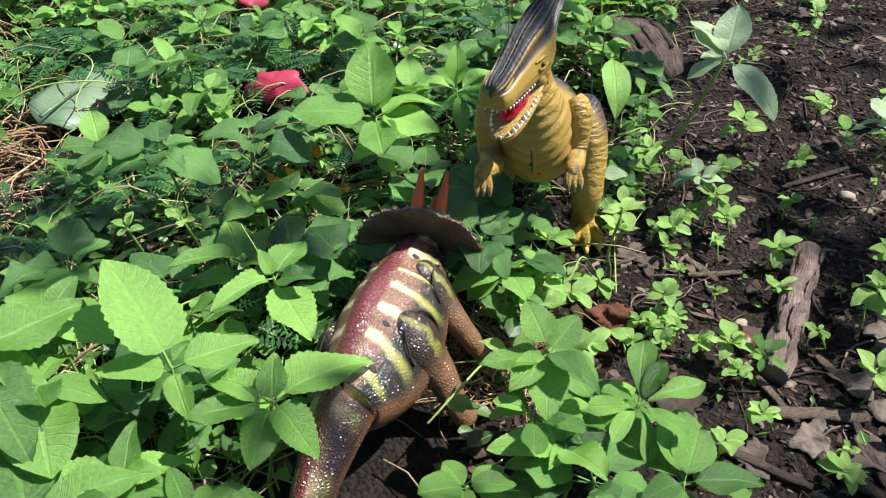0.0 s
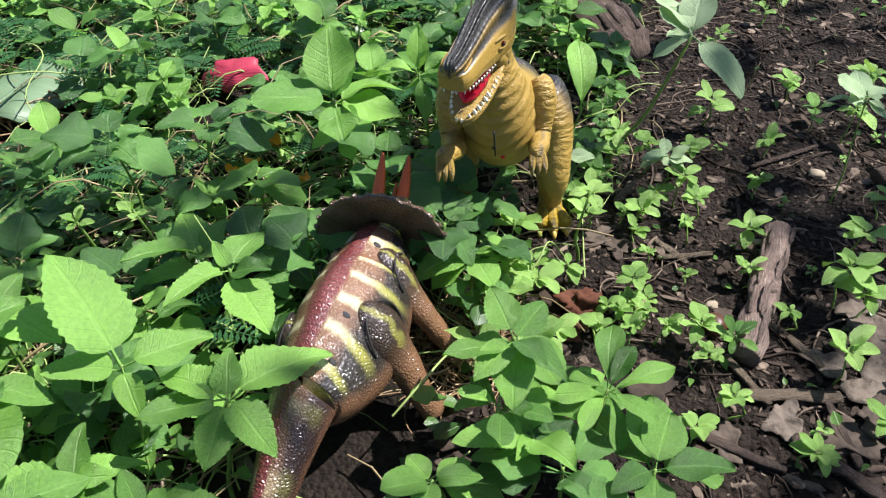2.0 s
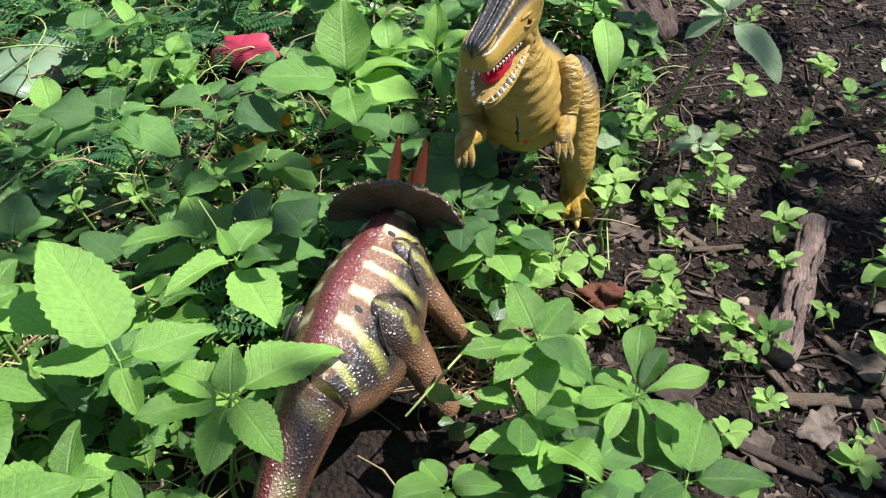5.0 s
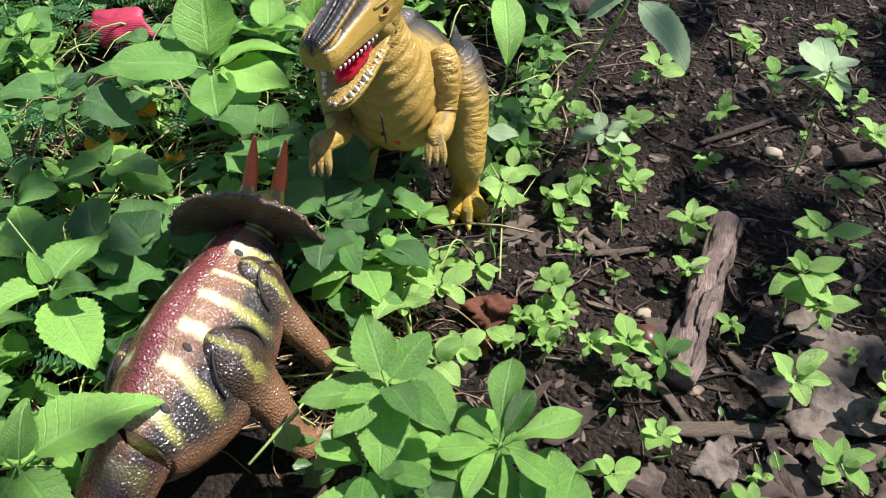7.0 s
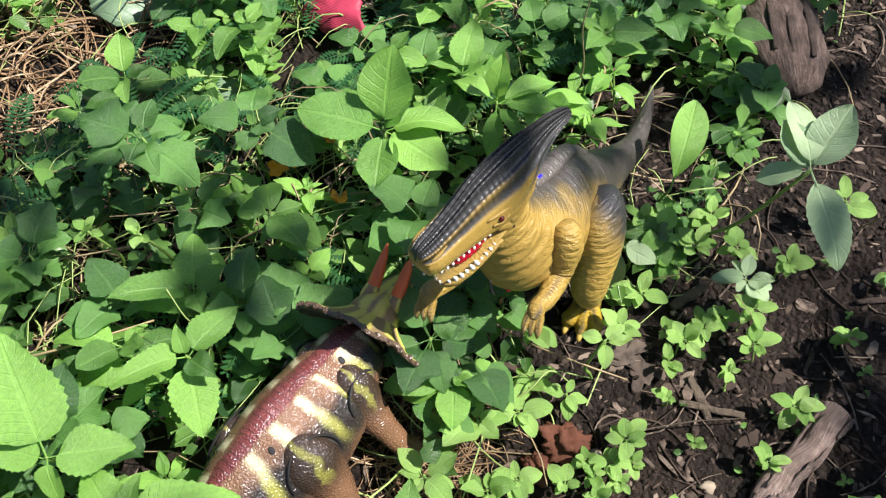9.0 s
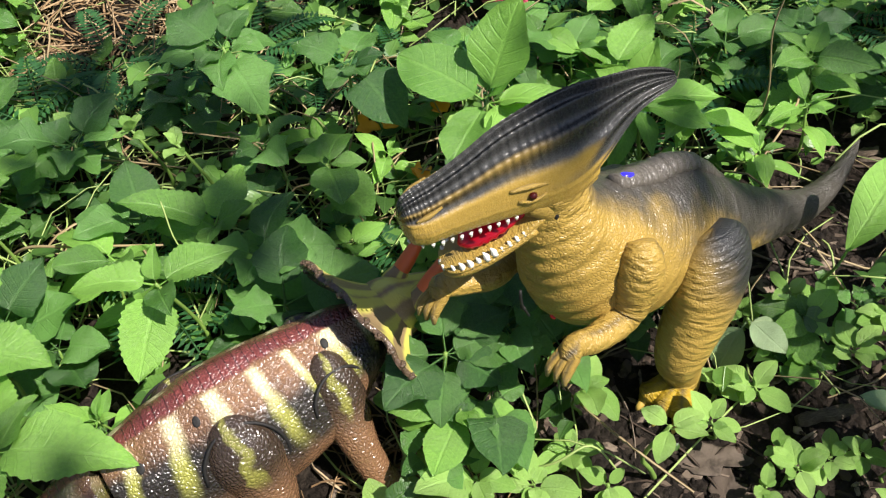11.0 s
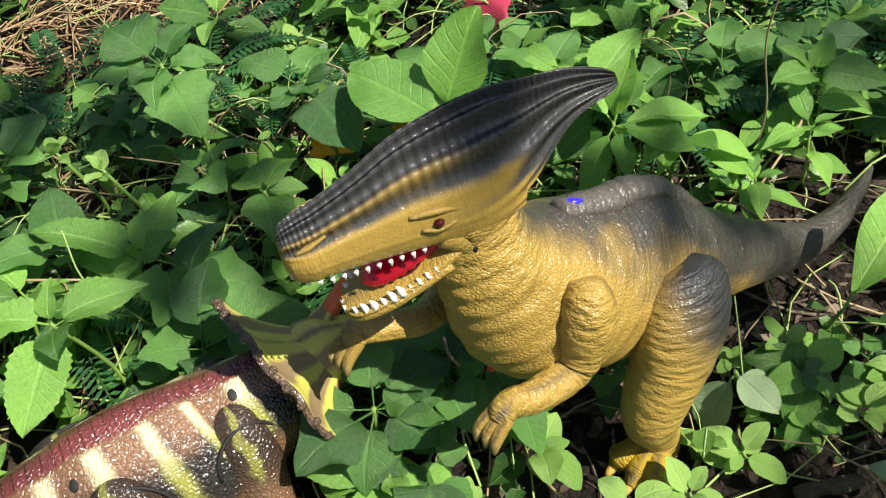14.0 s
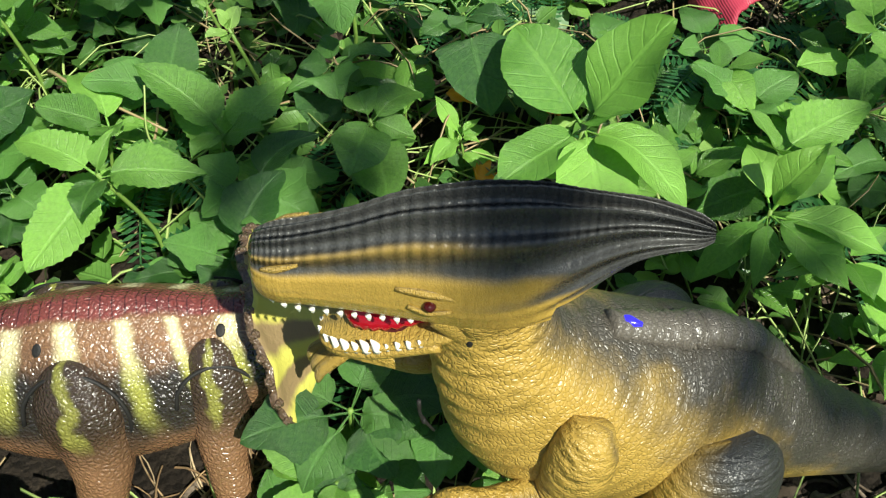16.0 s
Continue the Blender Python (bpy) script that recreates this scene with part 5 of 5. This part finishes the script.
for k, (x, y) in enumerate(((-0.130, 0.905), (-0.165, 0.845), (-0.150, 0.86), (-0.09, 0.83), (-0.47, 0.60))):
    curled_sheet("yellow_flower", (x, y), (0.010, 0.008), FLOWER, "small orange-yellow fallen blossom among leaves", "flower", 70 + k, 0.8, 50 * k, (20, 10), 0.2, 0.001, 0.045)


def lump(name, at, size, mat, label, category, seed, rough=0.3, sub=3):
    ob = part(name, blob(size, seed, rough, sub), mat)
    ob.location = rooted(*at) + Vector((0, 0, size[2] * 0.6))
    return tagged(ob, label, category)


lump("earth_clod", (0.194, 0.668), (0.020, 0.015, 0.011), CLOD, "crumbly reddish clod of earth", "clod", 1, 0.85, 4)
lump("earth_clod", (0.178, 0.640), (0.012, 0.010, 0.007), CLOD, "crumbly reddish clod of earth", "clod", 2, 0.85, 4)
lump("seed_husk", (0.319, 0.642), (0.011, 0.014, 0.011), NUT, "dark brown rounded seed husk on soil", "seed husk", 3, 0.12)
for k, (x, y, s) in enumerate(((0.324, 0.672, 0.007), (0.402, 0.765, 0.008), (0.420, 0.772, 0.008), (0.222, 0.668, 0.007), (0.262, 0.836, 0.004), (0.500, 0.880, 0.010))):
    lump("wood_fragment", (x, y), (s, s * 0.8, s * 0.45), PALE_CHIP, "small pale crumbling fragment on soil", "fragment", 80 + k, 0.8, 2)

# ---- weeds that fill the bed ----
rng = random.Random(11)
EDGE_Y = [0.30, 0.47, 0.54, 0.68, 0.80, 1.00, 1.24, 1.50, 1.90]
EDGE_X = [0.02, 0.03, 0.05, 0.115, 0.205, 0.280, 0.34, 0.44, 0.55]


CLEARINGS = ((0.180, 0.772, 0.046), (0.178, 0.730, 0.030), (-0.205, 1.085, 0.062), (-0.215, 1.030, 0.045), (-0.210, 0.975, 0.035), (-0.270, 1.32, 0.04), (-0.47, 1.07, 0.085), (-0.44, 1.16, 0.06), (-0.44, 1.23, 0.06), (-0.50, 0.90, 0.10), (-0.42, 0.99, 0.06), (-0.47, 0.99, 0.06), (-0.52, 0.80, 0.07), (-0.58, 0.84, 0.06), (0.310, 1.20, 0.06), (0.215, 1.00, 0.045), (0.225, 1.07, 0.045))


def planted(x, y, margin=0.0):
    """Whether a place lies in the overgrown part and clear of the toys."""
    if x > np.interp(y, EDGE_Y, EDGE_X) - margin:
        return False
    if -0.18 < x < 0.110 and 0.32 < y < 0.745:                        # brown toy
        return abs(x - (-0.016 + 0.287 * (y - 0.565))) > 0.066
    if math.hypot((x - 0.127) / 0.072, (y - 0.815) / 0.050) < 1:       # crested toy
        return False
    if abs(x - (0.127 + 0.21 * (y - 0.80))) < 0.045 and 0.80 < y < 1.13:
        return False
    for cx, cy, r in CLEARINGS:
        if math.hypot(x - cx, y - cy) < r:
            return False
    return True


def prototype(name, kind, height, levels, size, label, seed, stem=STEM):
    rnd = random.Random(seed)
    ob = thing(name, pose(0, 0, -50), label, "weed", WEEDS)
    top = Vector((rnd.uniform(-0.012, 0.012), rnd.uniform(-0.012, 0.012), height))
    part("stem", stem_curve(Vector((0, 0, -0.006)), top, 0.0022, 0.0011, seed=seed), stem, ob)
    a = rnd.uniform(0, 360)
    for lv in range(levels):
        t = 1 - 0.62 * lv / max(1, levels)
        at = top * t
        n = 4 if lv == 0 else 2
        for k in range(n):
            s = size * (0.62 if lv == 0 and k > 1 else 1.0) * rnd.uniform(0.8, 1.15)
            set_leaf(ob, kind, at, a + k * (360 / n) + rnd.uniform(-18, 18), (32 if lv == 0 else 14) + rnd.uniform(-16, 14), s, rnd.randrange(9), rnd.uniform(-20, 20))
        a += 78
    return ob


PROTOS = [prototype(*row) for row in (
    ("weed", "toothed", 0.100, 3, 0.050, "green weed with toothed oval leaves", 301),
    ("weed", "toothed", 0.070, 2, 0.056, "green weed with toothed oval leaves", 302),
    ("weed", "broad", 0.085, 3, 0.056, "green weed with broad oval leaves", 303),
    ("weed", "broad", 0.060, 2, 0.048, "green weed with broad oval leaves", 304),
    ("weed", "smooth", 0.065, 3, 0.044, "green weed with smooth spoon-shaped leaves", 305),
    ("weed", "heart", 0.075, 3, 0.054, "creeping weed with heart-shaped leaves", 306),
    ("weed", "heart", 0.050, 2, 0.046, "creeping weed with heart-shaped leaves", 307),
    ("weed", "lobed", 0.080, 3, 0.058, "climbing weed with angular lobed leaves", 308),
    ("weed", "lance", 0.085, 4, 0.046, "green weed with narrow leaves", 309),
    ("weed", "tender", 0.050, 2, 0.034, "tender light green weed", 310),
    ("weed", "lime", 0.035, 2, 0.024, "low light green seedling", 311),
)]


def feathery():
    """A low plant with twice-divided leaves of many tiny leaflets."""
    ob = thing("feathery_weed", pose(0, 0, -50), "dark green feathery weed with tiny paired leaflets", "weed", WEEDS)
    rnd = random.Random(9)
    for k in range(7):
        az, ln = k * 0.9 + rnd.uniform(-0.2, 0.2), rnd.uniform(0.055, 0.085)
        d = Vector((math.cos(az), math.sin(az), 0))
        sd = Vector((-d.y, d.x, 0))
        bm = bmesh.new()
        uvl = bm.loops.layers.uv.verify()

        def at(t):
            return Vector((0, 0, 0.02)) + d * ln * t + Vector((0, 0, 0.055 * t - 0.045 * t * t + 0.01 * k / 7))
        loft([(*at(t), 0.0006, 0.0006) for t in (0, 0.35, 0.7, 1)], 4, 2, bm=bm)
        for i in range(15):
            t = 0.22 + 0.78 * i / 14
            lw = 0.0105 * math.sin(math.pi * (0.18 + 0.72 * i / 14)) + 0.002
            for s in (1, -1):
                p, q = at(t), sd * s * lw + d * lw * 0.35 + Vector((0, 0, -0.001))
                w = d * 0.0018
                f = bm.faces.new([bm.verts.new(x) for x in (p, p + q * 0.5 - w, p + q, p + q * 0.5 + w)])
                for loop, c in zip(f.loops, ((0, 0.5), (0.5, 0.1), (1, 0.5), (0.5, 0.9))):
                    loop[uvl].uv = c
        tagged(part("frond", bm, FROND, ob), kind="stuff")
    return ob


FEATHER = feathery()


def scatter(protos, weights, count, box, gap, margin=0.0, size=(0.75, 1.25), inside=True, seed=1):
    rnd = random.Random(seed)
    taken, tries = [], 0
    while len(taken) < count and tries < count * 60:
        tries += 1
        x, y = rnd.uniform(box[0], box[1]), rnd.uniform(box[2], box[3])
        if planted(x, y, margin) != inside or any((x - a) ** 2 + (y - b) ** 2 < gap * gap for a, b in taken + PLACED):
            continue
        taken.append((x, y))
        ob = rnd.choices(protos, weights)[0]
        s = rnd.uniform(*size)
        copy_thing(ob, Matrix.Translation(rooted(x, y)) @ Euler((rnd.uniform(-0.15, 0.15), rnd.uniform(-0.15, 0.15), rnd.uniform(0, 6.3))).to_matrix().to_4x4() @ Matrix.Scale(s, 4))
    return taken


scatter(PROTOS, (5, 4, 4, 4, 2, 5, 4, 4, 2, 2, 1), 175, (-0.78, 0.45, 0.34, 1.55), 0.050, 0.01, (0.62, 1.15), seed=2)
scatter(PROTOS, (1, 2, 1, 2, 1, 2, 3, 1, 1, 4, 6), 80, (-0.60, 0.40, 0.40, 1.20), 0.036, 0.0, (0.55, 0.9), seed=3)
scatter([FEATHER], (1,), 34, (-0.52, 0.10, 0.62, 1.30), 0.075, 0.05, (0.8, 1.4), seed=4)
scatter([PROTOS[10], PROTOS[9], PROTOS[6]], (5, 3, 3), 26, (0.17, 0.34, 0.74, 1.15), 0.026, 0.0, (0.45, 0.8), seed=7)
scatter([PROTOS[9], PROTOS[10], PROTOS[3]], (4, 6, 1), 20, (0.30, 0.85, 0.95, 1.60), 0.060, 0.0, (0.5, 1.1), inside=False, seed=5)
scatter([PROTOS[10]], (1,), 14, (0.24, 0.62, 0.45, 1.0), 0.050, 0.0, (0.22, 0.45), inside=False, seed=6)
for ob in PROTOS + [FEATHER]:                                         # the patterns themselves take a place in the bed
    ob.matrix_basis = Matrix.Translation(rooted(rng.uniform(-0.75, -0.35), rng.uniform(1.15, 1.6))) @ Euler((0, 0, rng.uniform(0, 6))).to_matrix().to_4x4()


# ---- what nobody could count: low leaves, stalks, litter ----
def stuff(name, verts, faces, uvs, mat, label, category):
    me = bpy.data.meshes.new(name)
    me.from_pydata(verts, [], faces)
    me.materials.append(mat)
    if uvs:
        layer = me.uv_layers.new(name="UVMap")
        layer.data.foreach_set("uv", [c for q in uvs for c in q])
    me.polygons.foreach_set("use_smooth", [True] * len(faces))
    return tagged(new(name, me), label, category, kind="stuff")


def low_leaves(name, count, box, height, size, seed, inside=True, mat=LEAF_LOW, label="dense low tangle of small green leaves"):
    rnd = random.Random(seed)
    verts, faces, uvs = [], [], []
    shape = ((0, 0.0), (0.22, 0.30), (0.55, 0.30), (1, 0.0), (0.55, -0.30), (0.22, -0.30))
    made = 0
    while made < count:
        x, y = rnd.uniform(box[0], box[1]), rnd.uniform(box[2], box[3])
        if planted(x, y, -0.01) != inside:
            continue
        made += 1
        s, az, pitch = rnd.uniform(*size), rnd.uniform(0, 6.28), rnd.uniform(-0.35, 0.55)
        z = ground_height(x, y) + rnd.uniform(*height)
        m = Matrix.Translation((x, y, z)) @ Euler((rnd.uniform(-0.5, 0.5), -pitch, az)).to_matrix().to_4x4()
        n = len(verts)
        rat = rnd.uniform(0.8, 1.25)
        for u, w in shape:
            verts.append(tuple(m @ Vector((u * s, w * s * rat, 0.12 * s * abs(w) * 3 - 0.2 * s * u * u))))
        mid = len(verts)
        verts.append(tuple(m @ Vector((0.5 * s, 0, -0.06 * s))))
        for a in range(6):
            b = (a + 1) % 6
            faces.append((n + a, n + b, mid))
            uvs += [(shape[a][0], 0.5 + shape[a][1] * 1.6), (shape[b][0], 0.5 + shape[b][1] * 1.6), (0.5, 0.5)]
    return stuff(name, verts, faces, uvs, mat, label, "undergrowth")


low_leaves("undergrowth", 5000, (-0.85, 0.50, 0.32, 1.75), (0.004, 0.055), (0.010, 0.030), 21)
low_leaves("seedling_leaves", 170, (0.12, 0.80, 0.42, 1.6), (0.002, 0.012), (0.007, 0.014), 22, False, label="tiny scattered seedling leaves on soil")


def strands(name, count, box, length, radius, mat, label, category, seed, inside=True, rise=(0.0, 0.06), flat=False):
    """Thin bent stalks: three-sided tubes."""
    rnd = random.Random(seed)
    verts, faces = [], []
    made = 0
    while made < count:
        x, y = rnd.uniform(box[0], box[1]), rnd.uniform(box[2], box[3])
        if inside is not None and planted(x, y, -0.01) != inside:
            continue
        made += 1
        az, ln, r = rnd.uniform(0, 6.28), rnd.uniform(*length), rnd.uniform(*radius)
        z0, up, bend = ground_height(x, y) + r, rnd.uniform(*rise), rnd.uniform(-1.2, 1.2)
        n, steps = len(verts), 6
        for i in range(steps):
            t = i / (steps - 1)
            a = az + bend * t
            px, py = x + math.cos(a) * ln * t, y + math.sin(a) * ln * t
            pz = (ground_height(px, py) + r if flat else z0) + up * math.sin(math.pi * min(1, t * (1.0 if flat else 0.75)))
            for k in range(3):
                b = k * 2.094
                verts.append((px - math.sin(a) * r * math.cos(b), py + math.cos(a) * r * math.cos(b), pz + r * math.sin(b)))
        for i in range(steps - 1):
            for k in range(3):
                faces.append((n + i * 3 + k, n + i * 3 + (k + 1) % 3, n + i * 3 + 3 + (k + 1) % 3, n + i * 3 + 3 + k))
    return stuff(name, verts, faces, None, mat, label, category)


strands("green_stalks", 1900, (-0.80, 0.45, 0.34, 1.65), (0.04, 0.15), (0.0005, 0.0012), VINE, "thin tangled green stalks and grass blades", "stalks", 31)
strands("dry_stalks", 800, (-0.80, 0.45, 0.34, 1.65), (0.05, 0.16), (0.0005, 0.0013), DRY_STEM, "thin dry brown stalks among the weeds", "stalks", 32, rise=(0.0, 0.07))
strands("twigs", 520, (0.08, 0.85, 0.42, 1.5), (0.02, 0.09), (0.0005, 0.0016), CHIP, "scattered thin twigs on dark soil", "twigs", 33, False, (0.0, 0.003), True)
strands("straw", 420, (-0.66, -0.36, 0.74, 1.06), (0.03, 0.12), (0.0006, 0.0018), STRAW, "heap of dry tan straw and stalks", "straw", 34, None, (0.0, 0.035))
strands("straw", 240, (0.03, 0.14, 0.56, 0.68), (0.02, 0.06), (0.0005, 0.0011), STRAW, "dry tan stalks beside the brown toy's foot", "straw", 35, None, (0.0, 0.008))


def chips(name, count, box, size, mat, label, category, seed, inside=False, flat=0.22):
    rnd = random.Random(seed)
    verts, faces = [], []
    made = 0
    while made < count:
        x, y = rnd.uniform(box[0], box[1]), rnd.uniform(box[2], box[3])
        if inside is not None and planted(x, y, 0.0) != inside:
            continue
        made += 1
        s = rnd.uniform(*size) * (0.6 + 0.8 * rnd.random() ** 3)
        lx, ly, lz = s, s * rnd.uniform(0.15, 0.55), s * flat * rnd.uniform(0.3, 1)
        m = Matrix.Translation((x, y, ground_height(x, y) + lz * 0.5)) @ Euler((rnd.uniform(-0.3, 0.3), rnd.uniform(-0.3, 0.3), rnd.uniform(0, 6.28))).to_matrix().to_4x4()
        n = len(verts)
        k = 6
        for zz, sc in ((-0.5, 1.0), (0.5, 0.82)):
            for i in range(k):
                a = 6.283 * i / k
                q = rnd.uniform(0.65, 1.1) * sc
                verts.append(tuple(m @ Vector((math.cos(a) * lx * q, math.sin(a) * ly * q, zz * lz * rnd.uniform(0.7, 1.3)))))
        faces.append(tuple(n + k + i for i in range(k)))
        for i in range(k):
            j = (i + 1) % k
            faces.append((n + i, n + j, n + k + j, n + k + i))
    ob = stuff(name, verts, faces, None, mat, label, category)
    ob.data.polygons.foreach_set("use_smooth", [False] * len(faces))
    return ob


chips("wood_litter", 3600, (0.02, 0.90, 0.40, 1.6), (0.004, 0.015), CHIP, "loose chips of bark and rotting wood on soil", "litter", 41)
chips("bark_crumbs", 5200, (0.02, 0.90, 0.40, 1.6), (0.0018, 0.0060), CHIP, "fine crumbs of bark on dark soil", "litter", 44, False, 0.35)
chips("soil_crumbs", 6500, (0.02, 0.90, 0.40, 1.6), (0.0016, 0.0050), SOIL, "dark crumbs of soil", "soil", 42, False, 0.9)
chips("leaf_litter", 1800, (-0.85, 0.45, 0.34, 1.7), (0.006, 0.020), CHIP, "brown leaf litter under the weeds", "litter", 43, True, 0.12)


# the bed goes on past what is seen
def far_bed():
    rnd = random.Random(77)
    verts, faces, uvs = [], [], []
    for _ in range(9000):
        x, y = rnd.uniform(-4.5, 3.0), rnd.uniform(-2.5, 5.5)
        if -0.9 < x < 1.0 and -0.6 < y < 1.75:
            continue
        s, m = rnd.uniform(0.04, 0.09), Matrix.Translation((x, y, ground_height(x, y) + rnd.uniform(0.01, 0.12))) @ Euler((rnd.uniform(-0.6, 0.6), rnd.uniform(-0.6, 0.4), rnd.uniform(0, 6.28))).to_matrix().to_4x4()
        n = len(verts)
        for u, w in ((0, 0), (0.3, 0.28), (0.65, 0.24), (1, 0), (0.65, -0.24), (0.3, -0.28)):
            verts.append(tuple(m @ Vector((u * s, w * s, -0.15 * s * u))))
        faces.append(tuple(range(n, n + 6)))
        uvs += [(0, 0.5), (0.3, 0.95), (0.65, 0.9), (1, 0.5), (0.65, 0.1), (0.3, 0.05)]
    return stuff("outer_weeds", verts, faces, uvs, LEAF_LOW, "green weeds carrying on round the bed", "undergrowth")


far_bed()


# single trailing stems that stand out
def trail(pts, r, mat, label, name="vine"):
    base = Vector(pts[0])
    ob = part(name, tube([Vector(p) - base for p in pts], r, r * 0.6, 6, 5), mat)
    ob.location = base
    return tagged(ob, label, "stem")


trail([(-0.345, 0.560, 0.010), (-0.290, 0.572, 0.060), (-0.246, 0.593, 0.074), (-0.190, 0.640, 0.070)], 0.0016, DRY_STEM, "bare pale twig lying across the weeds", "twig")
trail([(-0.130, 0.660, 0.020), (-0.137, 0.640, 0.090), (-0.137, 0.632, 0.122), (-0.150, 0.640, 0.150)], 0.0009, VINE, "thin green tendril rising between leaves")
trail([(-0.560, 0.960, 0.020), (-0.500, 0.980, 0.085), (-0.420, 1.000, 0.095), (-0.360, 1.040, 0.060)], 0.0013, VINE, "pale looping vine over a fallen leaf")
trail([(-0.520, 1.120, 0.020), (-0.470, 1.100, 0.080), (-0.430, 1.060, 0.085), (-0.440, 1.000, 0.060), (-0.400, 0.960, 0.030)], 0.0012, VINE, "pale looping vine over a fallen leaf")
trail([(0.120, 0.675, 0.010), (0.150, 0.690, 0.040), (0.165, 0.712, 0.050), (0.185, 0.720, 0.020)], 0.0011, VINE, "pale bent stem at the toy's foot")
trail([(0.420, 0.980, 0.010), (0.425, 0.960, 0.060), (0.432, 0.950, 0.110)], 0.0009, DRY_STEM, "thin upright dry stalk", "stalk")
trail([(0.100, 1.060, 0.010), (0.108, 1.050, 0.080), (0.104, 1.035, 0.150), (0.110, 1.030, 0.200)], 0.0010, DRY_STEM, "thin upright dry stalk", "stalk")
trail([(0.255, 0.700, 0.006), (0.300, 0.722, 0.012), (0.345, 0.742, 0.006)], 0.0009, OLD_WOOD, "thin curved dry twig on soil", "twig")


# ---- unseen tree, added to cast shade on chosen spots of the bed ----
SHADE = ((0.050, 0.905, 0.024, 16, 2.6), (-0.12, 0.74, 0.05, 6, 2.8), (-0.26, 0.74, 0.06, 8, 2.8), (0.60, 1.08, 0.12, 12, 2.5), (-0.31, 0.44, 0.06, 3, 2.9), (-0.34, 0.70, 0.11, 15, 2.7),
         (0.50, 0.57, 0.10, 17, 2.6), (-0.15, 0.36, 0.06, 6, 3.0), (0.52, 0.80, 0.05, 8, 2.6), (0.51, 0.72, 0.06, 10, 2.6), (0.13, 1.12, 0.10, 18, 2.7), (-0.62, 1.45, 0.12, 8, 2.8))      # shade-casting sprays of the crown: ground below along the sun, spread, leaves, height


def shade_tree():
    foot = Vector((3.6, 1.8, 0))
    ob = thing("tree", Matrix.Translation(foot), "unseen added tree with a sparse green crown that shades the weed bed", "tree")
    part("trunk", loft([(0, 0, -0.05, 0.16, 0.16), (0.02, 0.03, 0.8, 0.12, 0.12), (-0.05, 0.0, 1.8, 0.10, 0.10), (-0.2, -0.05, 2.8, 0.07, 0.07), (-0.4, -0.1, 3.8, 0.03, 0.03)], 20, 5), BARK, ob)
    verts, faces, uvs = [], [], []
    for spray, (x, y, spread, count, z) in enumerate(SHADE):
        rnd = random.Random(60 + spray)
        p = Vector((x, y, 0)) + to_sun * (z / to_sun.z) - foot
        a = Vector((-0.12, -0.03, z - 0.5))
        part("limb", tube([a, a.lerp(p, 0.5) + Vector((0, 0, 0.15)), p + Vector((0.15, 0.05, 0.03))], 0.009, 0.002), BARK, ob)
        for _ in range(count):
            q = p + Vector((rnd.gauss(0, spread), rnd.gauss(0, spread), rnd.gauss(0, 0.08)))
            s = rnd.uniform(0.06, 0.12)
            m = Matrix.Translation(q) @ Euler((rnd.uniform(-0.8, 0.8), rnd.uniform(-0.8, 0.8), rnd.uniform(0, 6.28))).to_matrix().to_4x4()
            n = len(verts)
            for u, w in ((0, 0), (0.3, 0.24), (0.7, 0.2), (1, 0), (0.7, -0.2), (0.3, -0.24)):
                verts.append(tuple(m @ Vector((u * s, w * s, -0.1 * s * u))))
            faces.append(tuple(range(n, n + 6)))
            uvs += [(0, 0.5), (0.3, 0.9), (0.7, 0.9), (1, 0.5), (0.7, 0.1), (0.3, 0.1)]
    crown = stuff("crown", verts, faces, uvs, LEAF_LOW, "", "")
    crown.parent = ob
    return ob


shade_tree()
